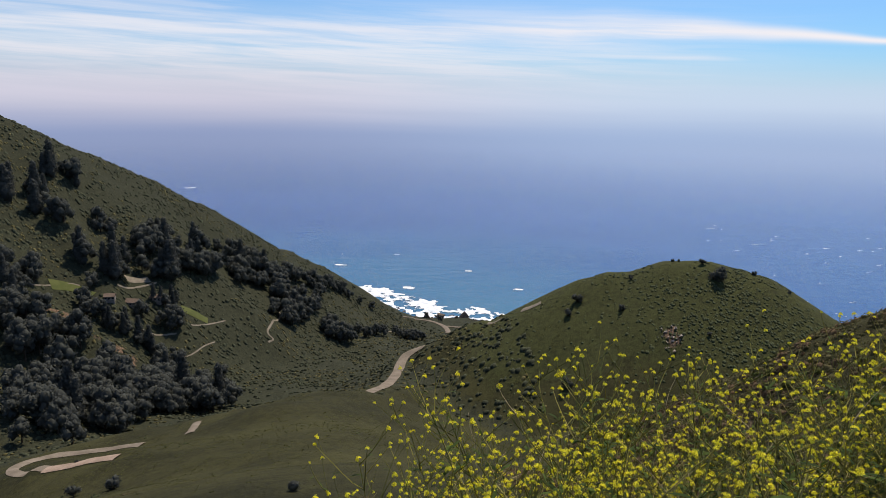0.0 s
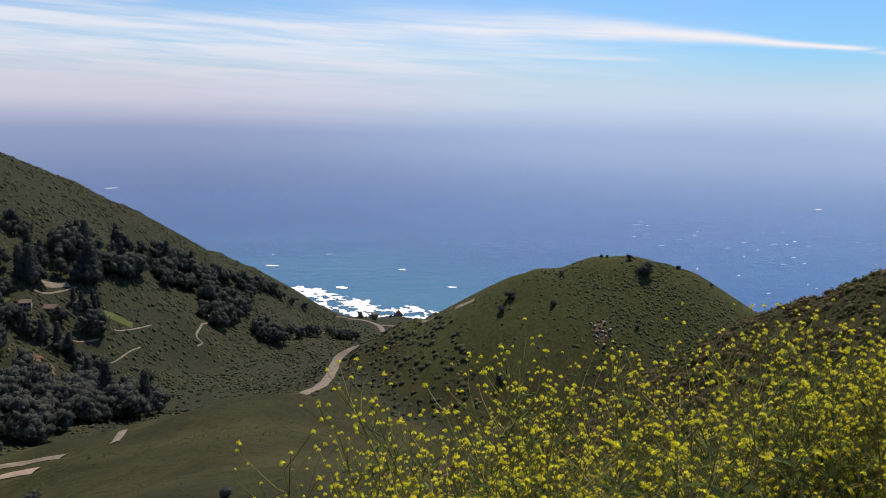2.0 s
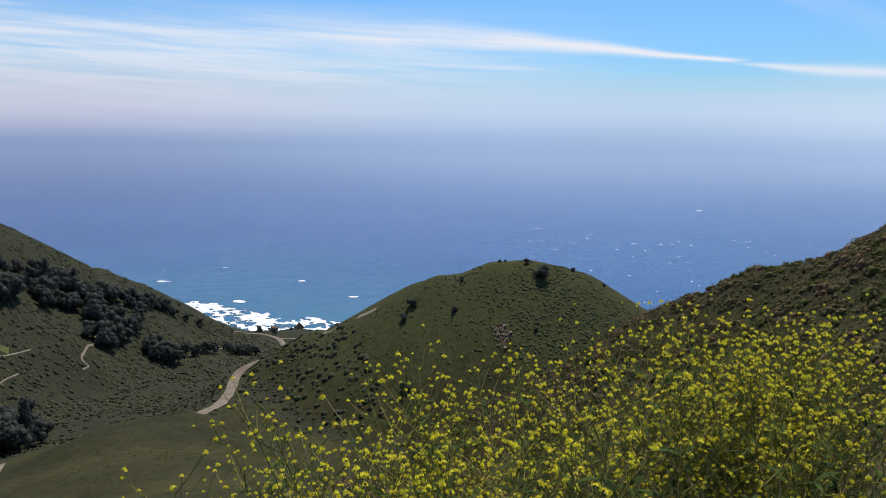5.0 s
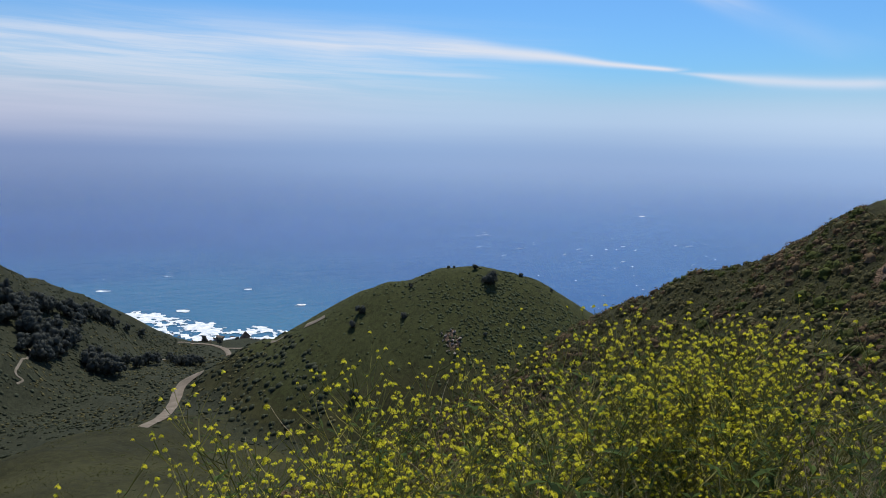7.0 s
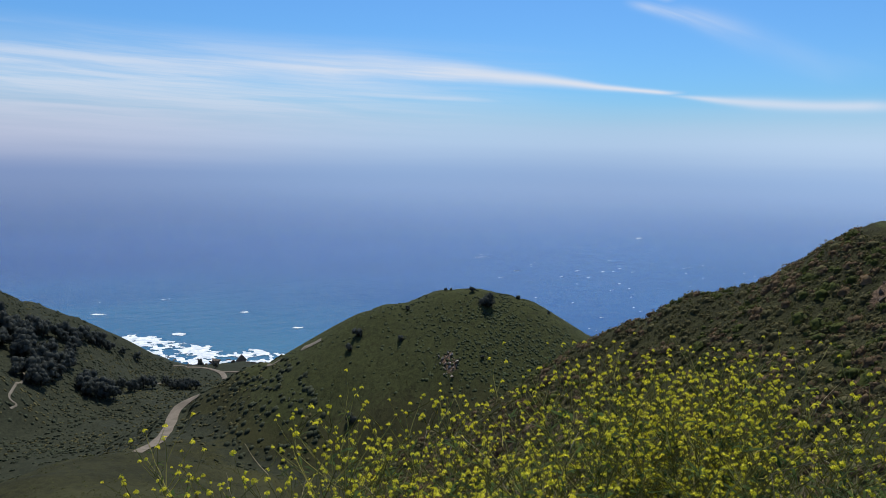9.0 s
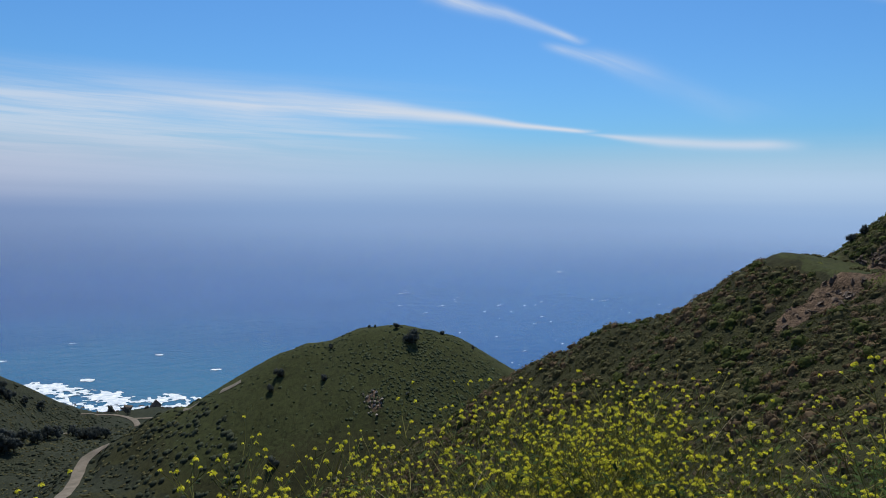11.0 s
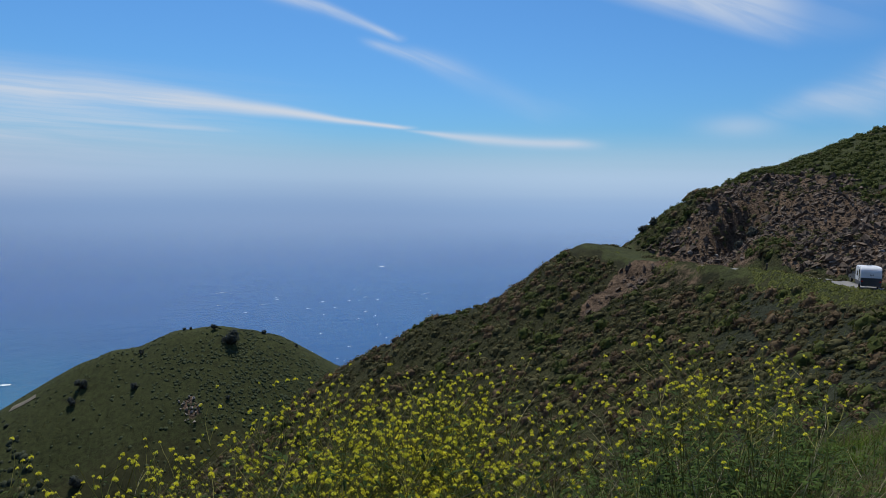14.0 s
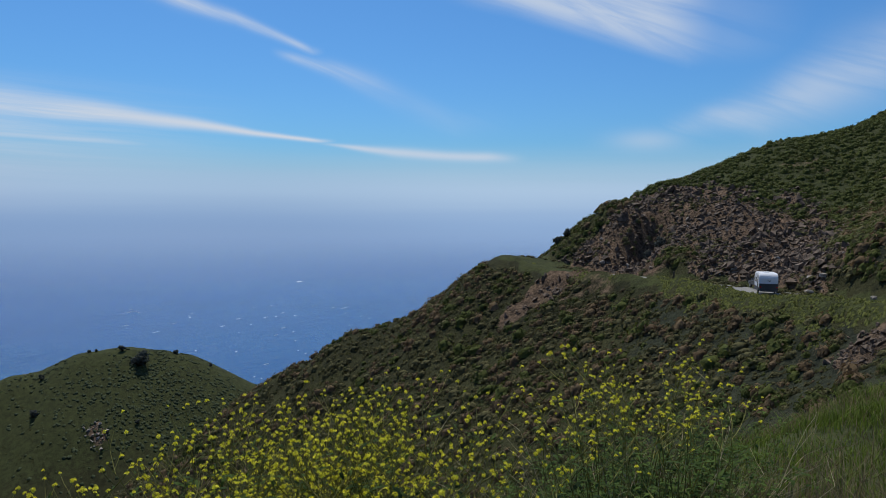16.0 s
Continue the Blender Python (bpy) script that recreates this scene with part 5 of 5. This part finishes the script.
class Tubes:
    """Thin three-sided stalks and flat leaves, gathered into one mesh."""

    def __init__(self):
        self.verts, self.faces, self.tint = [], [], []

    def stalk(self, points, r0, r1, tint):
        base, count = len(self.verts), len(points)
        for i, p in enumerate(points):
            way = (points[min(i + 1, count - 1)] - points[max(i - 1, 0)]).normalized()
            a = way.orthogonal().normalized()
            b = way.cross(a)
            r = r0 + (r1 - r0) * i / (count - 1)
            for k in range(3):
                t = 2 * math.pi * k / 3
                self.verts.append(p + (a * math.cos(t) + b * math.sin(t)) * r)
                self.tint.append(tint)
        for i in range(count - 1):
            for k in range(3):
                a, b = base + 3 * i + k, base + 3 * i + (k + 1) % 3
                self.faces += [(a, b, b + 3), (a, b + 3, a + 3)]

    def leaf(self, p, way, long, wide, droop, tint):
        side = way.cross(Vector((0, 0, 1)))
        side = side.normalized() if side.length > 0.01 else Vector((1, 0, 0))
        base = len(self.verts)
        for s, w in ((0, 0.1), (0.35, 1.0), (0.7, 0.8), (1.0, 0.05)):
            c = p + way * (long * s) - Vector((0, 0, droop * long * s * s))
            self.verts += [c + side * (wide * w / 2) + Vector((0, 0, wide * 0.15 * w)), c - side * (wide * w / 2) + Vector((0, 0, wide * 0.15 * w))]
            self.tint += [tint, tint]
        for i in range(3):
            a = base + 2 * i
            self.faces += [(a, a + 1, a + 3), (a, a + 3, a + 2)]

    def made(self, name, mat, parent, label=""):
        ob = mesh_object(name, [tuple(v) for v in self.verts], self.faces, mat, parent, attributes={"tint": ("FLOAT", self.tint)})
        return tagged(ob, label)


def bent(rng, start, way, long, rise, count=5):
    """A stalk that curves upward and wanders a little."""
    points, p, d = [start], start.copy(), way.normalized()
    for _ in range(count):
        d = (d + Vector((rng.normal() * 0.10, rng.normal() * 0.10, rise + rng.normal() * 0.04))).normalized()
        p = p + d * (long / count)
        points.append(p.copy())
    return points


TALLEST = {}


def mustard(seed, heads_wanted, first=2):
    """A plant two metres tall: branching stalks, each tip with a flower head; a late plant branches only near its top."""
    rng = np.random.RandomState(seed)
    top = holder("mustard_plant", Matrix.Identity(4), "wild mustard in bloom, yellow flower heads on thin green stalks", "wildflower", "mustard on the bank")
    leaves, tips = Tubes(), []
    for m in range(rng.randint(3, 5) if first == 2 else 3):
        t = rng.uniform(0, 6.3)
        lean = rng.uniform(0.04, 0.26)
        main = bent(rng, Vector((rng.normal() * 0.03, rng.normal() * 0.03, -0.05)), Vector((math.cos(t) * lean, math.sin(t) * lean, 1)), rng.uniform(1.45, 2.05), 0.05, 9)
        tint, stalks = rng.uniform(0, 1), Tubes()
        stalks.stalk(main, 0.0052, 0.0020, tint)
        tips.append(main[-1])
        for i in range(first, 9):
            for _ in range(rng.randint(2, 4)):
                s = rng.uniform(0, 6.3)
                up = rng.uniform(0.5, 1.0)
                side = bent(rng, main[i].lerp(main[min(i + 1, 9)], rng.uniform(0, 1)), Vector((math.cos(s), math.sin(s), up)), rng.uniform(0.18, 0.46) * (1.3 - i * 0.085), 0.10, 5)
                stalks.stalk(side, 0.0030, 0.0013, rng.uniform(0, 1))
                tips.append(side[-1])
                if rng.rand() < 0.75:
                    s2 = rng.uniform(0, 6.3)
                    twig = bent(rng, side[rng.randint(2, 4)], Vector((math.cos(s2), math.sin(s2), 0.9)), rng.uniform(0.10, 0.26), 0.12, 4)
                    stalks.stalk(twig, 0.0019, 0.0010, rng.uniform(0, 1))
                    tips.append(twig[-1])
                leaves.leaf(main[i], Vector((math.cos(s), math.sin(s), 0.35)).normalized(), rng.uniform(0.05, 0.14), rng.uniform(0.010, 0.03), rng.uniform(0, 0.6), rng.uniform(0, 1))
                for q in side[1:4]:
                    if rng.rand() < 0.5:
                        leaves.leaf(q, Vector((rng.normal(), rng.normal(), 0.4)).normalized(), rng.uniform(0.03, 0.07), rng.uniform(0.005, 0.012), 0.3, rng.uniform(0, 1))
        stalks.made("stem", STALK, top)
        for _ in range(9 if first == 2 else 3):
            s = rng.uniform(0, 6.3)
            leaves.leaf(main[rng.randint(1, 5)], Vector((math.cos(s), math.sin(s), 0.3)).normalized(), rng.uniform(0.10, 0.24), rng.uniform(0.03, 0.07), rng.uniform(0.2, 0.9), rng.uniform(0, 1))
    for _ in range(3):
        s, straw = rng.uniform(0, 6.3), Tubes()
        dry = bent(rng, Vector((rng.normal() * 0.1, rng.normal() * 0.1, 0)), Vector((math.cos(s) * 0.7, math.sin(s) * 0.7, 1)), rng.uniform(0.9, 1.7), 0.0, 6)
        straw.stalk(dry, 0.0048, 0.0014, rng.uniform(0, 1))
        for q in dry[2:]:
            s2 = rng.uniform(0, 6.3)
            straw.stalk(bent(rng, q, Vector((math.cos(s2), math.sin(s2), 0.7)), rng.uniform(0.12, 0.35), 0.02, 3), 0.0018, 0.0007, rng.uniform(0, 1))
        straw.made("dry_stem", STRAW, top, "pale dry stem")
    leaves.made("foliage", MUSTARD_LEAF, top)
    rng.shuffle(tips)
    tips.sort(key=lambda p: -p.z)
    TALLEST[top.name] = tips[0].z
    if first == 2:
        far_heads(tips[heads_wanted:heads_wanted + 18], rng, top)
    for p in tips[:heads_wanted]:
        head = new("flower_head", HEADS[rng.randint(6)])
        head.parent = top
        s = rng.uniform(0.62, 1.12)
        head.matrix_basis = Matrix.Translation(p) @ pose(0, 0, 0, rng.uniform(-25, 25), rng.uniform(-25, 25), rng.uniform(0, 360)) @ Matrix.Diagonal((s, s, s, 1))
    return top


MUSTARD = [mustard(200 + k, 48) for k in range(7)]
SPARSE = [mustard(220 + k, 24, 7) for k in range(3)]
CREST = ((1, 28.5), (6, 26.0), (11, 23.2), (17, 20.4), (22, 18.2), (29, 17.6), (35, 16.8), (41, 14.9), (48, 13.2), (54, 12.3), (57, 13.2), (60, 15.0), (63, 11.2), (68, 9.0), (72, 9.6), (77, 11.0))
rng = np.random.RandomState(55)
placed = 0
used = set()
while placed < 108:
    az = rng.uniform(66, 77) if placed % 9 == 0 else rng.uniform(43.5, 53) if placed % 9 in (3, 6) else rng.uniform(3, 76)
    r = rng.uniform(3.5, 4.9) if 42 < az < 57 else rng.uniform(2.5, 4.9)
    if az < 10 and r < 3.2 or 55 < az < 64 and rng.rand() < 0.78 or az >= 64 and (r < 3.4 or rng.rand() < 0.6):
        continue
    x, y = r * math.sin(radians(az)), r * math.cos(radians(az))
    crest = np.interp(az - (4.5 if az < 40 else 2.0), [c[0] for c in CREST], [c[1] for c in CREST])
    z = float(ground_at(x, y))
    below = abs(rng.normal()) * 2.1 - 1.1 if not 43 < az < 54 else rng.uniform(-1.8, 1.2)
    height = 200.02 - r * math.tan(radians(crest + below)) - z
    if height < 0.55:
        continue
    source = SPARSE[placed % 3] if az > 57 else MUSTARD[placed % 7]
    scale = min(height / TALLEST[source.name], 1.25)
    ob = copy_thing(source, Matrix.Identity(4)) if source.name in used else source
    used.add(source.name)
    ob.matrix_basis = Matrix.Translation((x, y, z)) @ pose(0, 0, 0, rng.uniform(-7, 7), rng.uniform(-7, 7), rng.uniform(0, 360)) @ Matrix.Diagonal((max(scale, 0.8), max(scale, 0.8), scale, 1))
    placed += 1


# ---- grass and weeds on the bank ----
def blades(name, mat, label, seed, x, y, long, wide, lean=0.35):
    rng = np.random.RandomState(seed)
    count = len(x)
    z = ground_at(x, y)
    t, up = rng.uniform(0, 2 * math.pi, count), rng.uniform(0.05, lean, count)
    long = long * rng.uniform(0.5, 1.2, count)
    dx, dy = np.cos(t) * up * long, np.sin(t) * up * long
    sx, sy = -np.sin(t) * wide / 2, np.cos(t) * wide / 2
    root, mid, tip = np.stack([x, y, z - 0.02], 1), np.stack([x + dx * 0.35, y + dy * 0.35, z + long * 0.6], 1), np.stack([x + dx, y + dy, z + long * 0.95], 1)
    side = np.stack([sx, sy, 0 * sx], 1)
    verts = np.stack([root + side, root - side, mid - side * 0.8, mid + side * 0.8, tip], 1).reshape(-1, 3)
    k = np.arange(count)[:, None] * 5
    faces = np.concatenate([k + (0, 1, 2), k + (0, 2, 3), k + (3, 2, 4)])
    ob = mesh_object(name, verts, faces, mat, attributes={"tint": ("FLOAT", np.repeat(rng.uniform(0, 1, count), 5))})
    return tagged(ob, label, "grass", kind="stuff")


def bank(x, y):
    """Where the bank beside the road is level enough for grass."""
    az, r = np.degrees(np.arctan2(x, y)), np.hypot(x, y)
    return (az > 50) * (az < 100) * (r > 1.6) * smoothstep(az, 71, 81)


x, y, rng = scatter(41, 110000, 3, 16, -6, 4.5, lambda x, y: bank(x, y) * (0.35 + 0.65 * blotch(x, y, 1.2, 71, -0.5, 0.2)))
blades("grass", GRASS, "fresh green grass on the road bank", 42, x, y, 0.08 + 0.20 * blotch(x, y, 0.7, 79, -0.6, 0.8), 0.009, 1.3)
x, y, rng = scatter(43, 26000, 1, 13, -6, 5.5, lambda x, y: bank(x, y) * (0.12 + 0.88 * blotch(x, y, 1.6, 73, -0.15, 0.4)))
blades("dry_grass", DRY_GRASS, "dry straw-coloured grass on the road bank", 44, x, y, 0.22, 0.005, 1.6)
x, y, rng = scatter(45, 14000, 0.2, 6.5, 0.8, 5.2, lambda x, y: (np.degrees(np.arctan2(x, y)) > 2) * smoothstep(np.degrees(np.arctan2(x, y)), 64, 50) * (np.hypot(x, y) > 1.9) * (0.3 + 0.7 * blotch(x, y, 0.8, 75, -0.4, 0.2)))
blades("weeds", WEED, "tall green weeds under the mustard", 46, x, y, 0.72, 0.007, 0.8)
x, y, rng = scatter(47, 2000, 0.2, 7.5, 0.8, 5.2, lambda x, y: (np.degrees(np.arctan2(x, y)) > 2) * smoothstep(np.degrees(np.arctan2(x, y)), 64, 50) * (np.hypot(x, y) > 2.0) * 0.9)
blades("dry_stems", STRAW, "pale dry stems among the mustard", 48, x, y, 0.95, 0.004, 0.9)


x, y, rng = scatter(49, 34000, 2.5, 8, 0.2, 4, lambda x, y: smoothstep(np.degrees(np.arctan2(x, y)), 68, 74) * smoothstep(np.hypot(x, y), 3.4, 4.2) * smoothstep(np.hypot(x, y), 5.8, 4.8) * (0.3 + 0.7 * blotch(x, y, 0.9, 77, -0.5, 0.3)))
blades("dry_brush", DRY_GRASS, "fine dry brown brush at the edge of the bank", 50, x, y, np.clip(200 - np.hypot(x, y) * 0.225 - ground_at(x, y), 0.15, 0.8) * (0.35 + 0.65 * blotch(x, y, 0.8, 83, -0.6, 0.8)), 0.0036, 1.0)


def dock(x, y, seed):
    """A leafy weed on the bank."""
    rng = np.random.RandomState(seed)
    top = holder("dock_plant", Matrix.Translation((x, y, float(ground_at(x, y)))), "dark green broad-leaved weed on the road bank", "weed", "weeds on the bank")
    stems, leaves = Tubes(), Tubes()
    for _ in range(16):
        t = rng.uniform(0, 6.3)
        line = bent(rng, Vector((0, 0, -0.03)), Vector((math.cos(t) * 0.6, math.sin(t) * 0.6, 1)), rng.uniform(0.55, 1.0), 0.05, 6)
        stems.stalk(line, 0.004, 0.0015, rng.uniform(0, 0.6))
        for p in line[1:]:
            for _ in range(5):
                s = rng.uniform(0, 6.3)
                leaves.leaf(p + Vector(rng.normal(size=3) * 0.02), Vector((math.cos(s), math.sin(s), 0.5)).normalized(), rng.uniform(0.025, 0.07), rng.uniform(0.010, 0.024), 0.5, rng.uniform(0, 1))
    stems.made("stem", STALK, top)
    leaves.made("foliage", WEED, top)


for k in range(34):
    az, r = rng.uniform(63.5, 76), rng.uniform(3.6, 6.2)
    dock(r * math.sin(radians(az)), r * math.cos(radians(az)), 300 + k)


def dead_stalk(x, y, seed):
    rng = np.random.RandomState(seed)
    top = holder("dead_stalk", Matrix.Translation((x, y, float(ground_at(x, y)))), "bare dry branching stalk on the bank", "dry plant", "dry stalks on the bank")
    line = Tubes()
    t = rng.uniform(0, 6.3)
    main = bent(rng, Vector((0, 0, -0.03)), Vector((math.cos(t) * 0.5, math.sin(t) * 0.5, 1)), rng.uniform(0.4, 0.75), 0.0, 7)
    line.stalk(main, 0.0030, 0.0012, rng.uniform(0, 1))
    for p in main[2:]:
        for _ in range(3):
            s, twig = rng.uniform(0, 6.3), Tubes()
            twig.stalk(bent(rng, p, Vector((math.cos(s), math.sin(s), 0.6)), rng.uniform(0.08, 0.22), 0.03, 4), 0.0014, 0.0007, rng.uniform(0, 1))
            twig.made("twig", DRY_GRASS, top)
    line.made("stem", DRY_GRASS, top)


for k in range(18):
    az, r = rng.uniform(60, 84), rng.uniform(4.0, 5.6)
    dead_stalk(r * math.sin(radians(az)), r * math.cos(radians(az)), 400 + k)
